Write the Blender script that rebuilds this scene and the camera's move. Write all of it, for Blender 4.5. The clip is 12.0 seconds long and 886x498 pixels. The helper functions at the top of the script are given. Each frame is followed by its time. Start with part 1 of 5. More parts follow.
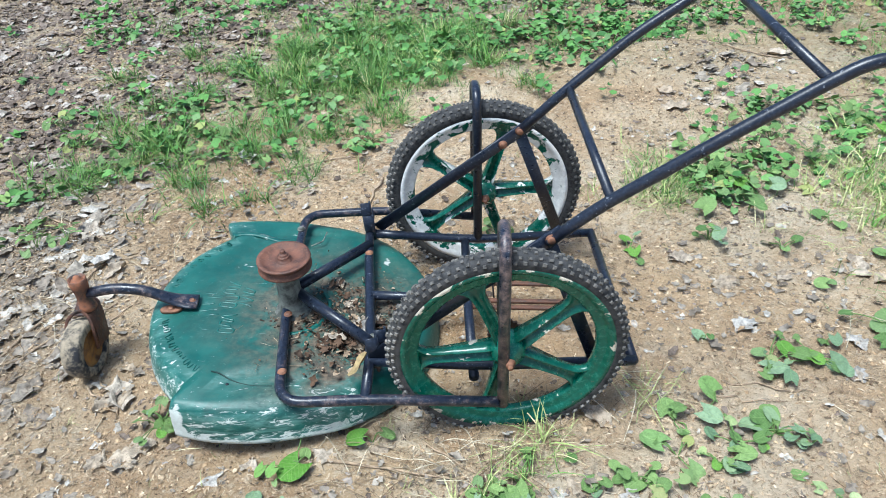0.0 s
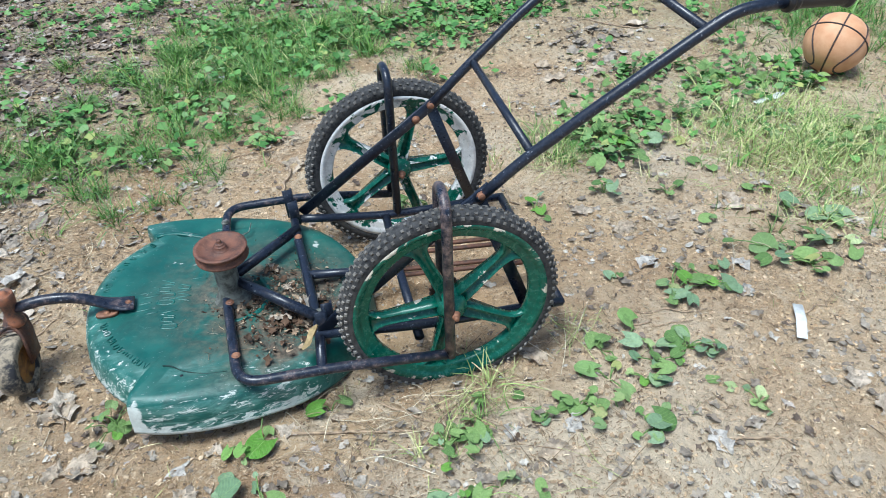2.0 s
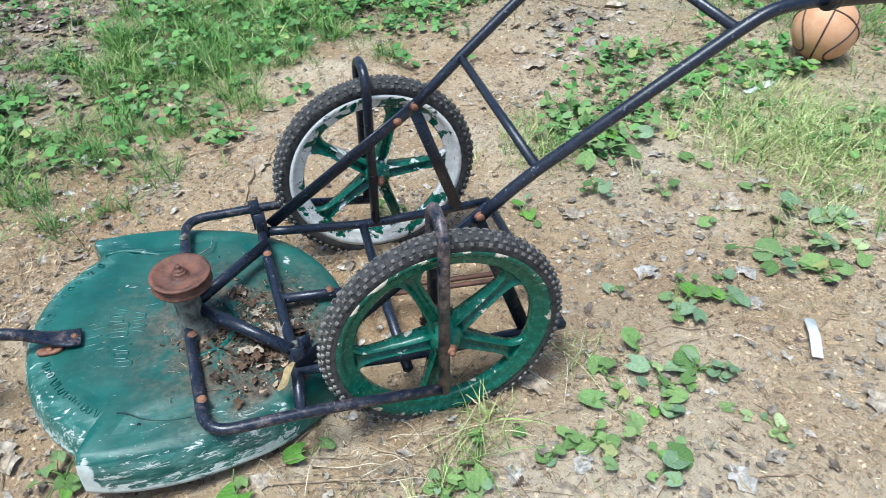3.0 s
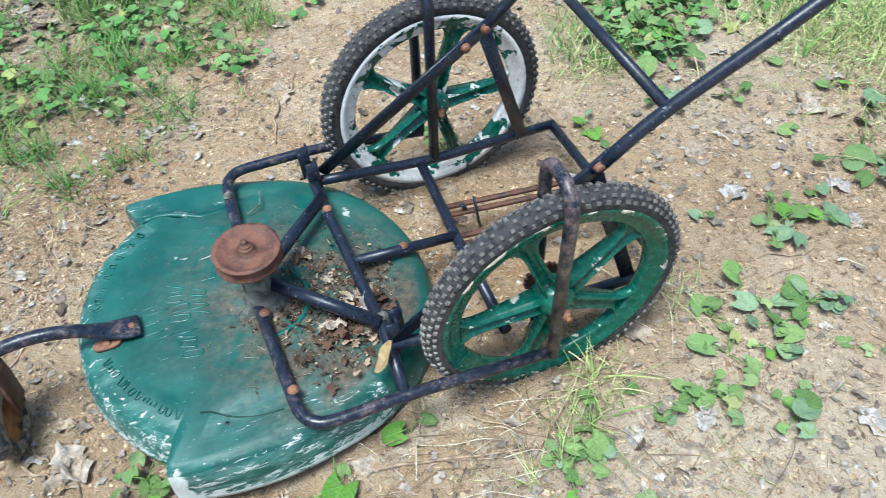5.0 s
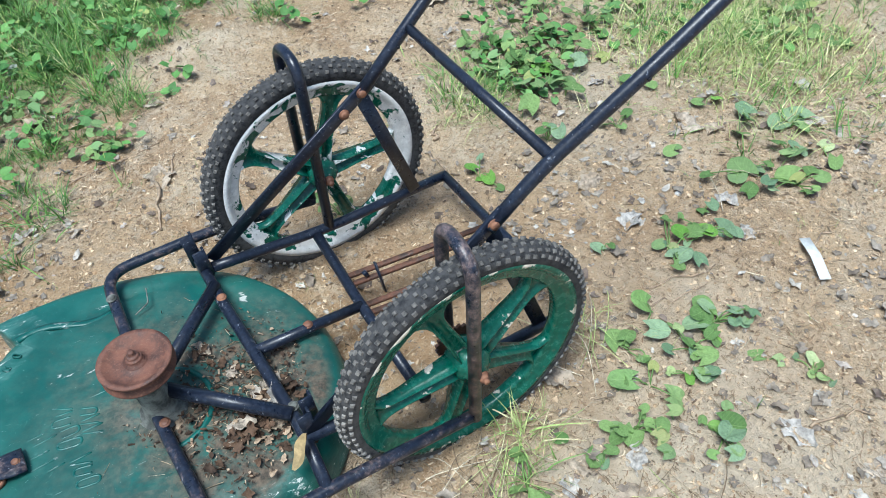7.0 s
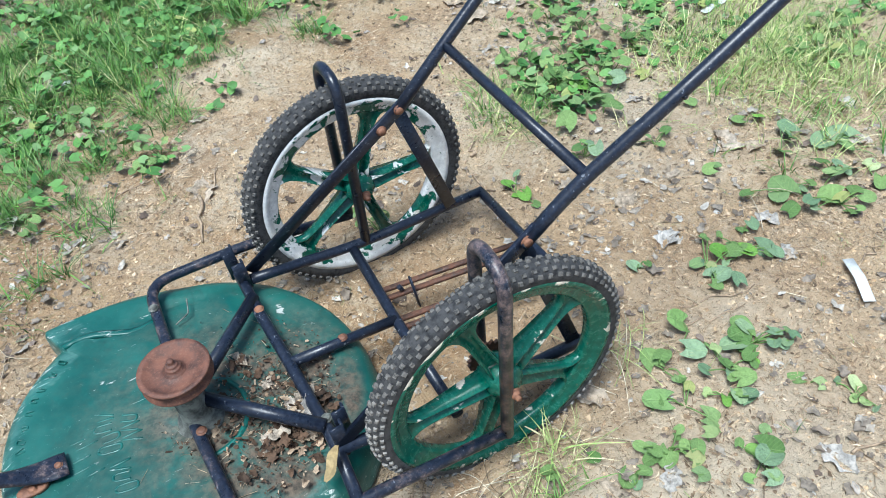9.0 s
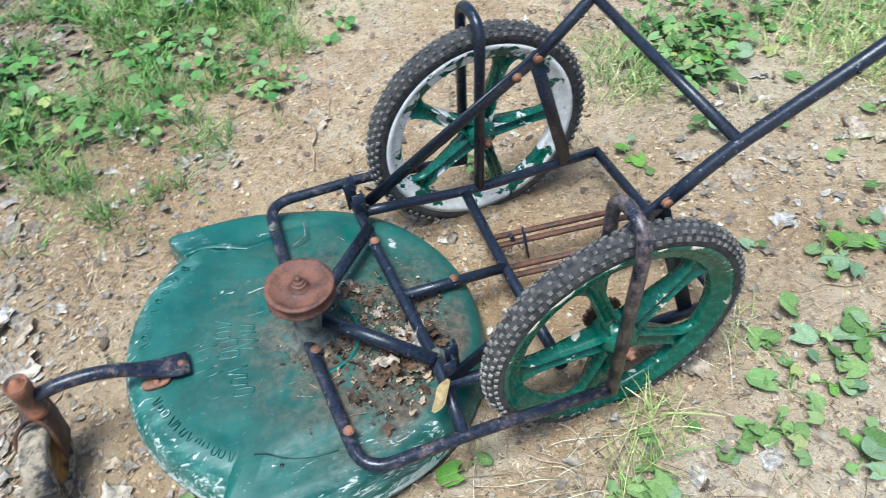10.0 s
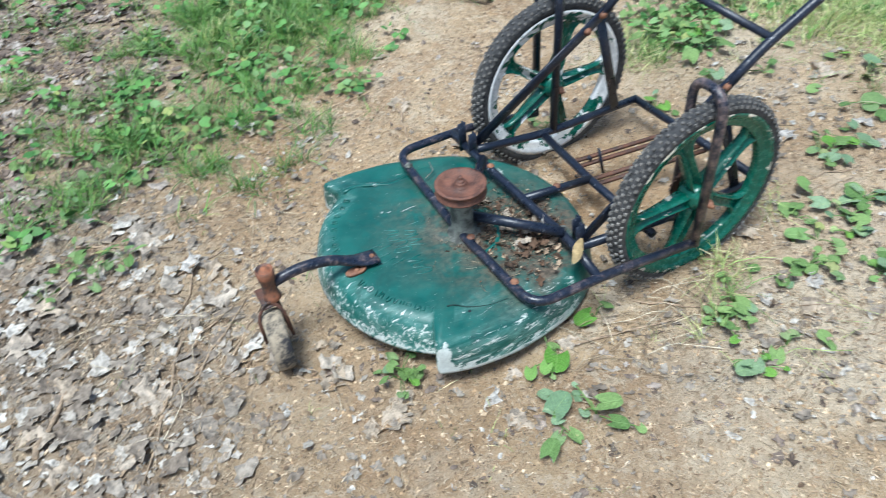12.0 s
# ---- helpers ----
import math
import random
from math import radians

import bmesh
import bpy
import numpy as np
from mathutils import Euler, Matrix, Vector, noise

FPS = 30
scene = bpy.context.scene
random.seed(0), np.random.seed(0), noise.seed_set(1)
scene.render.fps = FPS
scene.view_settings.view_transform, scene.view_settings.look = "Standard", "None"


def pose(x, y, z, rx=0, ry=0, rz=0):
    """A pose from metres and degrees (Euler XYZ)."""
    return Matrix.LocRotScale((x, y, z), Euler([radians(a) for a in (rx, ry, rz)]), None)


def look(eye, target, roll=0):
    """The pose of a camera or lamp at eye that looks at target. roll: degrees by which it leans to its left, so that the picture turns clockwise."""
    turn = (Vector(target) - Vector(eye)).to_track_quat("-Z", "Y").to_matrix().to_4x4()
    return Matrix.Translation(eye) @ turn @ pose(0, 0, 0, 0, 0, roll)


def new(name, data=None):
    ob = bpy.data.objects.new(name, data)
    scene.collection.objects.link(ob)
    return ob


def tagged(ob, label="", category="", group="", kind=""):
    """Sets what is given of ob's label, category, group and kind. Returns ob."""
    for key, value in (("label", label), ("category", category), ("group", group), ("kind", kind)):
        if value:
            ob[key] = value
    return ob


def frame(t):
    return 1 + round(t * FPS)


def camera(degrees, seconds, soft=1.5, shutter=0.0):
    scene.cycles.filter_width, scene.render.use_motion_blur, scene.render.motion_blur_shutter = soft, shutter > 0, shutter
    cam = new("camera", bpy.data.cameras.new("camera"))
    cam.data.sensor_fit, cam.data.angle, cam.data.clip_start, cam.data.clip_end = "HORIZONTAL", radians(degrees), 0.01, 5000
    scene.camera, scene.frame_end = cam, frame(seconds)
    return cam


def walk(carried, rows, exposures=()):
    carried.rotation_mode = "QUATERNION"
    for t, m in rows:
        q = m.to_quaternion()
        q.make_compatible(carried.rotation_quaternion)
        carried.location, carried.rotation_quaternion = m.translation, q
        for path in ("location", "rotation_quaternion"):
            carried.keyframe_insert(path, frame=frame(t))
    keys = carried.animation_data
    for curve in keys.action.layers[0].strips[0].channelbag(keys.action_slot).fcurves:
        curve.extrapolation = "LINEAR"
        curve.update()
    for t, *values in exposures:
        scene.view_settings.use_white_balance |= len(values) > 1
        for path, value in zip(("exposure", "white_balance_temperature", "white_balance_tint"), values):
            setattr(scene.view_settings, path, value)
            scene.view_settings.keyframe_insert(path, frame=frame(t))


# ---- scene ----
cam = camera(62.2, 12.0, soft=0.5, shutter=0.15)
PATH = [
    (0, (-0.14, -0.988, 1.241), (-0.117, 0.61, 0.039), -2.8),
    (0.2, (-0.117, -1.054, 1.242), (-0.057, 0.565, 0.069), -2.4),
    (0.5, (-0.07, -1.122, 1.245), (0.026, 0.49, 0.066), -2.5),
    (1, (-0.068, -1.18, 1.265), (0.069, 0.413, 0.064), -2.1),
    (1.5, (-0.149, -1.148, 1.272), (0.046, 0.435, 0.065), -2.3),
    (2, (-0.275, -1.094, 1.251), (0.073, 0.455, 0.035), -2.4),
    (2.5, (-0.315, -1.045, 1.237), (0.194, 0.437, -0.006), -0.9),
    (3, (-0.29, -0.884, 1.224), (0.156, 0.59, -0.052), -0.6),
    (3.2, (-0.284, -0.809, 1.212), (0.071, 0.633, -0.127), -0.6),
    (4.8, (-0.455, -0.59, 1.223), (-0.078, 0.651, -0.299), -3.6),
    (5, (-0.436, -0.605, 1.213), (0.005, 0.633, -0.294), -2.8),
    (5.5, (-0.381, -0.638, 1.162), (0.27, 0.482, -0.362), 0.5),
    (6, (-0.4, -0.615, 1.181), (0.259, 0.489, -0.351), -1.0),
    (6.5, (-0.373, -0.561, 1.215), (0.301, 0.596, -0.27), -3.0),
    (6.7, (-0.381, -0.556, 1.216), (0.296, 0.62, -0.253), -3.5),
    (8.3, (-0.344, -0.541, 1.21), (0.247, 0.763, -0.186), -4.3),
    (8.5, (-0.344, -0.55, 1.211), (0.228, 0.732, -0.213), -4.8),
    (9, (-0.373, -0.561, 1.222), (0.227, 0.718, -0.193), -5.9),
    (9.5, (-0.437, -0.535, 1.25), (0.212, 0.742, -0.146), -4.3),
    (10, (-0.497, -0.532, 1.217), (-0.063, 0.742, -0.263), -3.6),
    (10.1, (-0.495, -0.541, 1.22), (-0.132, 0.74, -0.272), -4.0),
    (10.5, (-0.498, -0.535, 1.225), (-0.271, 0.723, -0.313), -2.2),
    (11, (-0.654, -0.595, 1.235), (-0.498, 0.73, -0.255), -2.5),
    (11.5, (-0.948, -0.717, 1.224), (-0.763, 0.643, -0.232), -8.3),
    (12, (-1.067, -0.863, 1.297), (-0.456, 0.465, -0.068), -5.3),
]
walk(cam, [(t, look(eye, target, roll)) for t, eye, target, roll in PATH], [(0.0, 0.88, 5650, 2.0), (1.0, 0.77, 5650, 2.0), (2.0, 0.68, 5650, 2.0), (3.0, 0.77, 5650, 2.0), (5.0, 0.86, 5650, 2.0), (6.0, 0.70, 5650, 2.0), (8.5, 0.77, 5650, 2.0), (10.0, 0.87, 5650, 2.0), (12.0, 0.76, 5650, 2.0)])

# ---- light ----
SUN_DIR = Vector((-0.25, -0.15, 0.93)).normalized()
world = bpy.data.worlds.new("sky_world")
world.use_nodes = True
scene.world = world
wn, wl = world.node_tree.nodes, world.node_tree.links
sky = wn.new("ShaderNodeTexSky")
sky.sky_type = "NISHITA"
sky.sun_disc = False
sky.sun_elevation = math.asin(SUN_DIR.z)
sky.sun_rotation = math.atan2(SUN_DIR.x, SUN_DIR.y)
sky.dust_density = 3.0
wn["Background"].inputs[1].default_value = 0.088
wl.new(sky.outputs[0], wn["Background"].inputs[0])
sun = new("sun", bpy.data.lights.new("sun", "SUN"))
sun.data.energy, sun.data.angle, sun.data.color = 2.7, radians(22), (1.0, 0.98, 0.95)
sun.rotation_euler = SUN_DIR.to_track_quat("Z", "Y").to_euler()


# ---- materials ----
class Nodes:
    """A small builder round one node material."""

    def __init__(self, name):
        self.m = bpy.data.materials.new(name)
        self.m.use_nodes = True
        self.n, self.l = self.m.node_tree.nodes, self.m.node_tree.links
        self.b = self.n["Principled BSDF"]
        self.co = self.n.new("ShaderNodeTexCoord").outputs["Object"]

    def put(self, socket, value):
        if isinstance(value, bpy.types.NodeSocket):
            self.l.new(value, socket)
        elif isinstance(value, tuple) and len(value) == 3 and socket.type == "RGBA":
            socket.default_value = (*value, 1)
        else:
            socket.default_value = value

    def stretch(self, scale, turn=(0, 0, 0)):
        n = self.n.new("ShaderNodeMapping")
        self.l.new(self.co, n.inputs[0])
        n.inputs["Scale"].default_value = scale
        n.inputs["Rotation"].default_value = [radians(a) for a in turn]
        return n.outputs[0]

    def noise(self, scale, detail=4, rough=0.55, co=None, warp=0.0):
        n = self.n.new("ShaderNodeTexNoise")
        self.l.new(co or self.co, n.inputs["Vector"])
        n.inputs["Scale"].default_value, n.inputs["Detail"].default_value = scale, detail
        n.inputs["Roughness"].default_value, n.inputs["Distortion"].default_value = rough, warp
        return n.outputs["Fac"]

    def cells(self, scale, feature="F1", out="Distance", co=None):
        n = self.n.new("ShaderNodeTexVoronoi")
        n.feature = feature
        self.l.new(co or self.co, n.inputs["Vector"])
        n.inputs["Scale"].default_value = scale
        return n.outputs[out]

    def ramp(self, fac, a, b, lo=0.0, hi=1.0):
        n = self.n.new("ShaderNodeMapRange")
        n.interpolation_type = "SMOOTHSTEP"
        self.l.new(fac, n.inputs["Value"])
        for key, v in (("From Min", a), ("From Max", b), ("To Min", lo), ("To Max", hi)):
            n.inputs[key].default_value = v
        return n.outputs[0]

    def math(self, op, a, b=0.0):
        n = self.n.new("ShaderNodeMath")
        n.operation = op
        self.put(n.inputs[0], a)
        self.put(n.inputs[1], b)
        return n.outputs[0]

    def mix(self, fac, a, b, mode="MIX"):
        n = self.n.new("ShaderNodeMix")
        n.data_type, n.blend_type = "RGBA", mode
        self.put(n.inputs[0], fac)
        self.put(n.inputs[6], a)
        self.put(n.inputs[7], b)
        return n.outputs[2]

    def tone(self, colour, amount, value):
        n = self.n.new("ShaderNodeHueSaturation")
        self.put(n.inputs["Color"], colour)
        self.put(n.inputs["Value"], self.ramp(value, 0, 1, 1 - amount, 1 + amount))
        return n.outputs[0]

    def axis(self, which):
        n = self.n.new("ShaderNodeSeparateXYZ")
        self.l.new(self.co, n.inputs[0])
        return n.outputs[which]

    def attribute(self, name):
        n = self.n.new("ShaderNodeAttribute")
        n.attribute_name = name
        return n.outputs["Fac"]

    def island(self):
        return self.n.new("ShaderNodeNewGeometry").outputs["Random Per Island"]

    def lot(self):
        return self.n.new("ShaderNodeObjectInfo").outputs["Random"]

    def done(self, colour, rough=0.8, metal=0.0, bump=None, strength=0.3, depth=0.004, spec=None):
        self.put(self.b.inputs["Base Color"], colour)
        self.put(self.b.inputs["Roughness"], rough)
        self.put(self.b.inputs["Metallic"], metal)
        if spec is not None:
            self.put(self.b.inputs["Specular IOR Level"], spec)
        if bump is not None:
            n = self.n.new("ShaderNodeBump")
            n.inputs["Strength"].default_value, n.inputs["Distance"].default_value = strength, depth
            self.l.new(bump, n.inputs["Height"])
            self.l.new(n.outputs[0], self.b.inputs["Normal"])
        return self.m


def soil_material():
    k = Nodes("soil")
    big = k.noise(1.3, 5, 0.6)
    mid = k.noise(7, 6, 0.65, warp=0.4)
    fine = k.noise(55, 7, 0.75)
    grain = k.noise(330, 4, 0.85)
    grit = k.cells(170)
    c = k.mix(k.ramp(big, 0.35, 0.65), (0.56, 0.390, 0.222), (0.72, 0.550, 0.355))
    c = k.mix(k.ramp(mid, 0.46, 0.68, 0, 0.75), c, (0.42, 0.270, 0.148))
    c = k.mix(k.ramp(k.noise(1.9, 5, 0.65, co=k.stretch((1, 1, 1), (0, 0, 70)), warp=0.8), 0.48, 0.62, 0, 0.8), c, (0.39, 0.235, 0.120))
    c = k.mix(k.ramp(k.noise(3.1, 7, 0.75, warp=0.6), 0.50, 0.64, 0, 0.85), c, (0.68, 0.575, 0.43))
    crust = k.noise(20, 9, 0.8, co=k.stretch((1, 1, 1), (0, 0, 33)))
    c = k.mix(k.ramp(crust, 0.52, 0.58, 0, 0.6), c, k.tone((0.78, 0.66, 0.49), 0.35, grain))
    darker = k.noise(27, 9, 0.82, co=k.stretch((1, 1, 1), (0, 0, 121)))
    c = k.mix(k.ramp(darker, 0.54, 0.64, 0, 0.5), c, (0.25, 0.155, 0.085))
    c = k.mix(k.ramp(fine, 0.54, 0.68, 0, 0.5), c, (0.21, 0.14, 0.085))
    c = k.mix(k.ramp(grain, 0.56, 0.70, 0, 0.55), c, (0.20, 0.135, 0.085))
    c = k.mix(k.ramp(k.noise(190, 5, 0.8), 0.53, 0.64, 0, 0.75), c, (0.76, 0.64, 0.47))
    c = k.mix(k.math("MULTIPLY", k.attribute("brown"), k.ramp(k.noise(4.5, 6, 0.7), 0.3, 0.6, 0.35, 1.0)), c, k.tone((0.43, 0.262, 0.132), 0.45, fine))
    c = k.mix(k.math("MULTIPLY", k.attribute("dry"), k.ramp(k.noise(2.3, 6, 0.7), 0.3, 0.6, 0.15, 0.8)), c, k.tone((0.80, 0.68, 0.51), 0.4, fine))
    c = k.mix(k.attribute("litter"), c, k.tone(k.mix(k.ramp(fine, 0.35, 0.65), (0.13, 0.10, 0.075), (0.38, 0.33, 0.275)), 0.4, mid))
    c = k.mix(k.attribute("green"), c, k.tone((0.15, 0.15, 0.075), 0.6, fine))
    h = k.math("ADD", k.math("ADD", k.math("MULTIPLY", fine, 0.7), k.math("MULTIPLY", crust, 0.6)), k.math("MULTIPLY", grain, 0.5))
    h = k.math("SUBTRACT", h, k.math("MULTIPLY", k.ramp(grit, 0.0, 0.5), 0.2))
    return k.done(c, 0.95, bump=h, strength=0.85, depth=0.018, spec=0.15)


def black_paint(rust):
    k = Nodes("black_paint")
    n1, n2 = k.noise(28, 6, 0.65), k.noise(160, 4, 0.6)
    c = k.mix(k.ramp(n2, 0.40, 0.75), (0.008, 0.012, 0.024), (0.024, 0.032, 0.054))
    c = k.mix(k.ramp(k.noise(110, 5, 0.72), 0.62, 0.68, 0, 0.75), c, (0.27, 0.29, 0.33))
    soft = k.math("ADD", k.math("MULTIPLY", n1, 0.45), k.math("MULTIPLY", k.noise(85, 7, 0.78), 0.55))
    r = k.ramp(soft, 0.68 - 0.26 * rust, 0.86 - 0.23 * rust, 0, 0.9)
    c = k.mix(r, c, k.tone((0.27, 0.192, 0.172) if rust > 0.7 else (0.19, 0.125, 0.11), 0.5, n2))
    return k.done(c, k.math("ADD", k.ramp(n1, 0.3, 0.7, 0.26, 0.40), k.math("MULTIPLY", r, 0.25)), bump=k.math("ADD", n2, n1), strength=0.25, depth=0.0012, spec=0.5)


def rust_material(name="rust", dark=(0.065, 0.030, 0.022), light=(0.20, 0.085, 0.055)):
    k = Nodes(name)
    n1, n2 = k.noise(35, 6, 0.65), k.noise(220, 5, 0.7)
    c = k.mix(k.ramp(n1, 0.32, 0.68), dark, light)
    c = k.mix(k.ramp(n2, 0.5, 0.75, 0, 0.6), c, (0.28, 0.15, 0.095))
    return k.done(c, k.ramp(n1, 0.3, 0.7, 0.5, 0.85), 0.05, bump=n2, strength=0.5, depth=0.0012)


def deck_material():
    k = Nodes("deck_green_paint")
    wear = k.attribute("wear")
    n1, n2 = k.noise(9, 6, 0.65), k.noise(70, 6, 0.7)
    c = k.mix(k.ramp(n1, 0.3, 0.7), (0.004, 0.072, 0.060), (0.011, 0.122, 0.100))
    c = k.mix(k.ramp(k.noise(26, 5, 0.7), 0.5, 0.8, 0, 0.5), c, (0.045, 0.145, 0.125))
    c = k.mix(k.ramp(k.noise(7, 8, 0.75, co=k.stretch((1, 1, 1), (0, 0, 50)), warp=0.7), 0.50, 0.66, 0, 0.65), c, k.tone((0.013, 0.056, 0.047), 0.4, n2))
    c = k.mix(k.ramp(k.noise(48, 7, 0.78, warp=0.5), 0.60, 0.68, 0, 0.5), c, (0.09, 0.20, 0.17))
    # rubbed haze and chips down to pale primer, thicker along the worn edges
    streak = k.noise(15, 7, 0.72, co=k.stretch((0.7, 2.6, 3.0), (0, 0, 12)), warp=0.6)
    haze = k.math("MULTIPLY", wear, k.ramp(streak, 0.40, 0.66))
    c = k.mix(k.math("MULTIPLY", haze, 0.75), c, k.tone((0.22, 0.40, 0.35), 0.4, n2))
    chip = k.noise(34, 8, 0.74, co=k.stretch((0.5, 2.4, 2.2), (0, 0, 8)), warp=0.8)
    bare = k.ramp(k.math("ADD", chip, k.math("MULTIPLY", wear, 0.19)), 0.655, 0.70)
    bare = k.math("MAXIMUM", bare, k.ramp(k.math("ADD", streak, k.attribute("bare")), 1.02, 1.15))
    c = k.mix(bare, c, k.tone((0.60, 0.64, 0.60), 0.3, n2))
    scr = k.noise(27, 2, 0.5, co=k.stretch((0.6, 9, 3), (0, 0, -35)))
    c = k.mix(k.ramp(scr, 0.745, 0.775, 0, 0.7), c, (0.36, 0.52, 0.47))
    c = k.mix(k.ramp(k.noise(150, 5, 0.75), 0.66, 0.71, 0, 0.75), c, (0.33, 0.47, 0.42))
    c = k.mix(k.ramp(k.noise(42, 8, 0.8, co=k.stretch((1, 1, 1), (0, 0, 77))), 0.55, 0.70, 0, 0.25), c, (0.085, 0.075, 0.048))
    # dried mud and crumbs that lie on the rear half
    mud = k.math("MULTIPLY", k.attribute("mud"), k.ramp(k.noise(16, 7, 0.7, warp=0.5), 0.30, 0.60))
    c = k.mix(mud, c, k.mix(k.ramp(n2, 0.35, 0.65), (0.042, 0.036, 0.027), (0.150, 0.112, 0.078)))
    rough = k.math("ADD", k.ramp(n1, 0.3, 0.7, 0.34, 0.52), k.math("MULTIPLY", mud, 0.35))
    return k.done(c, rough, bump=k.math("ADD", n2, k.math("MULTIPLY", bare, -0.5)), strength=0.22, depth=0.0015)


def wheel_paint(name, white, primer=(0.72, 0.66, 0.54)):
    k = Nodes(name)
    n1, n2 = k.noise(17, 7, 0.66, warp=0.5), k.noise(60, 6, 0.7)
    c = k.mix(k.ramp(n2, 0.3, 0.7), (0.004, 0.072, 0.047), (0.016, 0.150, 0.098))
    bare = k.ramp(k.math("ADD", n1, k.math("MULTIPLY", k.attribute("edge"), 0.11)), white, white + 0.03)
    c = k.mix(bare, c, k.tone(primer, 0.25, n2))
    c = k.mix(k.ramp(k.noise(130, 4, 0.7), 0.60, 0.75, 0, 0.55), c, (0.17, 0.12, 0.07))
    return k.done(c, k.ramp(n2, 0.3, 0.7, 0.16, 0.32), bump=k.math("ADD", n2, bare), strength=0.25, depth=0.001)


def rubber_material(name, dust):
    k = Nodes(name)
    n = k.noise(90, 5, 0.7)
    c = k.mix(k.ramp(n, 0.35, 0.7, 0, 1), (0.009, 0.010, 0.013), (0.036, 0.037, 0.042))
    low = k.ramp(k.math("ADD", k.axis(2), k.math("MULTIPLY", k.axis(0), 0.5)), 0.08, 0.48, 1.0, 0.45)
    c = k.mix(k.math("MULTIPLY", k.math("MULTIPLY", k.ramp(k.island(), -2.0, 1.0), low), k.ramp(n, 0.30, 0.54, 0, dust)), c, k.tone((0.36, 0.335, 0.295), 0.35, k.noise(30, 5, 0.6)))
    return k.done(c, 0.85, bump=n, strength=0.3, depth=0.001)


def plain(name, colour, rough=0.7, metal=0.0, amount=0.3, scale=60):
    k = Nodes(name)
    n = k.noise(scale, 5, 0.65)
    return k.done(k.tone(colour, amount, k.ramp(n, 0.25, 0.75)), rough, metal, bump=n, strength=0.25, depth=0.0012)


def leaf_green(name, a, b, lot=True):
    """Leaf colour; single leaves are one unit long in their own space, with a pale midrib and side veins."""
    k = Nodes(name)
    pick = k.lot() if lot else k.island()
    n = k.noise(5 if lot else 120, 4, 0.6)
    c = k.tone(k.mix(pick, a, b), 0.35, n)
    c = k.mix(k.ramp(k.math("FRACT", k.math("MULTIPLY", pick, 7.3)), 0.6, 1.0, 0, 0.55), c, (0.24, 0.33, 0.16))
    c = k.mix(k.ramp(pick, 0.94, 0.98, 0, 0.7), c, (0.38, 0.36, 0.12))
    h = n
    if lot:
        across = k.math("ABSOLUTE", k.axis(1))
        rib = k.ramp(across, 0.0, 0.035, 1, 0)
        side = k.math("SINE", k.math("SUBTRACT", k.math("MULTIPLY", k.axis(0), 34.0), k.math("MULTIPLY", across, 30.0)))
        vein = k.math("MAXIMUM", rib, k.ramp(side, 0.86, 1.0, 0, 0.7))
        c = k.mix(k.math("MULTIPLY", vein, 0.45), c, (0.30, 0.42, 0.16))
        h = k.math("SUBTRACT", k.math("MULTIPLY", n, 1.5), vein)
    return k.done(c, 0.62, bump=h, strength=0.4, depth=0.02 if lot else 0.0025, spec=0.35)


def dead_leaf_material(name, a, b, c2, lot, amount=0.45):
    k = Nodes(name)
    pick = k.lot() if lot else k.island()
    n = k.noise(4 if lot else 55, 6, 0.7)
    c = k.mix(pick, a, b)
    c = k.mix(k.ramp(pick, 0.7, 0.95, 0, 0.8), c, c2)
    c = k.tone(c, amount, k.ramp(n, 0.25, 0.75))
    return k.done(c, 0.85, bump=n, strength=0.5, depth=0.05 if lot else 0.003, spec=0.3)


SOIL = soil_material()
BLACK, BLACK_RUSTY, RAIL_RUST, HOOP_RUST = black_paint(0.2), black_paint(0.5), black_paint(0.75), black_paint(1.0)
RUST = rust_material()
RUST_DARK = rust_material("rust_dark", (0.035, 0.022, 0.017), (0.14, 0.06, 0.035))
BOLT = rust_material("bolt_rust", (0.13, 0.056, 0.035), (0.33, 0.155, 0.085))
DECK = deck_material()
WHEEL_NEAR, WHEEL_FAR_SPOKE, WHEEL_FAR = wheel_paint("wheel_green", 0.650), wheel_paint("wheel_chipped", 0.575, (0.80, 0.80, 0.76)), wheel_paint("wheel_white", 0.475, (0.86, 0.85, 0.82))
RUBBER, TREAD, TREAD_FAR = rubber_material("tyre_rubber", 0.16), rubber_material("tread_rubber", 0.85), rubber_material("tread_rubber_dark", 0.75)
GREY_METAL = plain("grey_metal", (0.15, 0.155, 0.135), 0.7, 0.1, 0.6, 45)
GRIP = plain("grip_rubber", (0.011, 0.012, 0.017), 0.36, 0, 0.3)
WHITE_PLASTIC = plain("white_plastic", (0.62, 0.62, 0.60), 0.5, 0, 0.15)
PAPER = plain("pale_paper", (0.52, 0.50, 0.47), 0.8, 0, 0.25)
POLE = plain("pale_pole", (0.50, 0.56, 0.58), 0.4, 0.2, 0.15)
SEAM = plain("ball_seam", (0.045, 0.030, 0.028), 0.7)
TWIG = plain("twig", (0.34, 0.25, 0.165), 0.9, 0, 0.45)
STRAW = dead_leaf_material("straw", (0.20, 0.135, 0.080), (0.52, 0.42, 0.28), (0.72, 0.64, 0.48), False)
FIBRE = dead_leaf_material("fibre", (0.24, 0.155, 0.090), (0.56, 0.425, 0.275), (0.66, 0.54, 0.39), False)
LEAF = leaf_green("weed_leaf", (0.095, 0.180, 0.048), (0.245, 0.360, 0.120))
LEAF_BRIGHT = leaf_green("weed_leaf_bright", (0.105, 0.250, 0.030), (0.190, 0.370, 0.060))
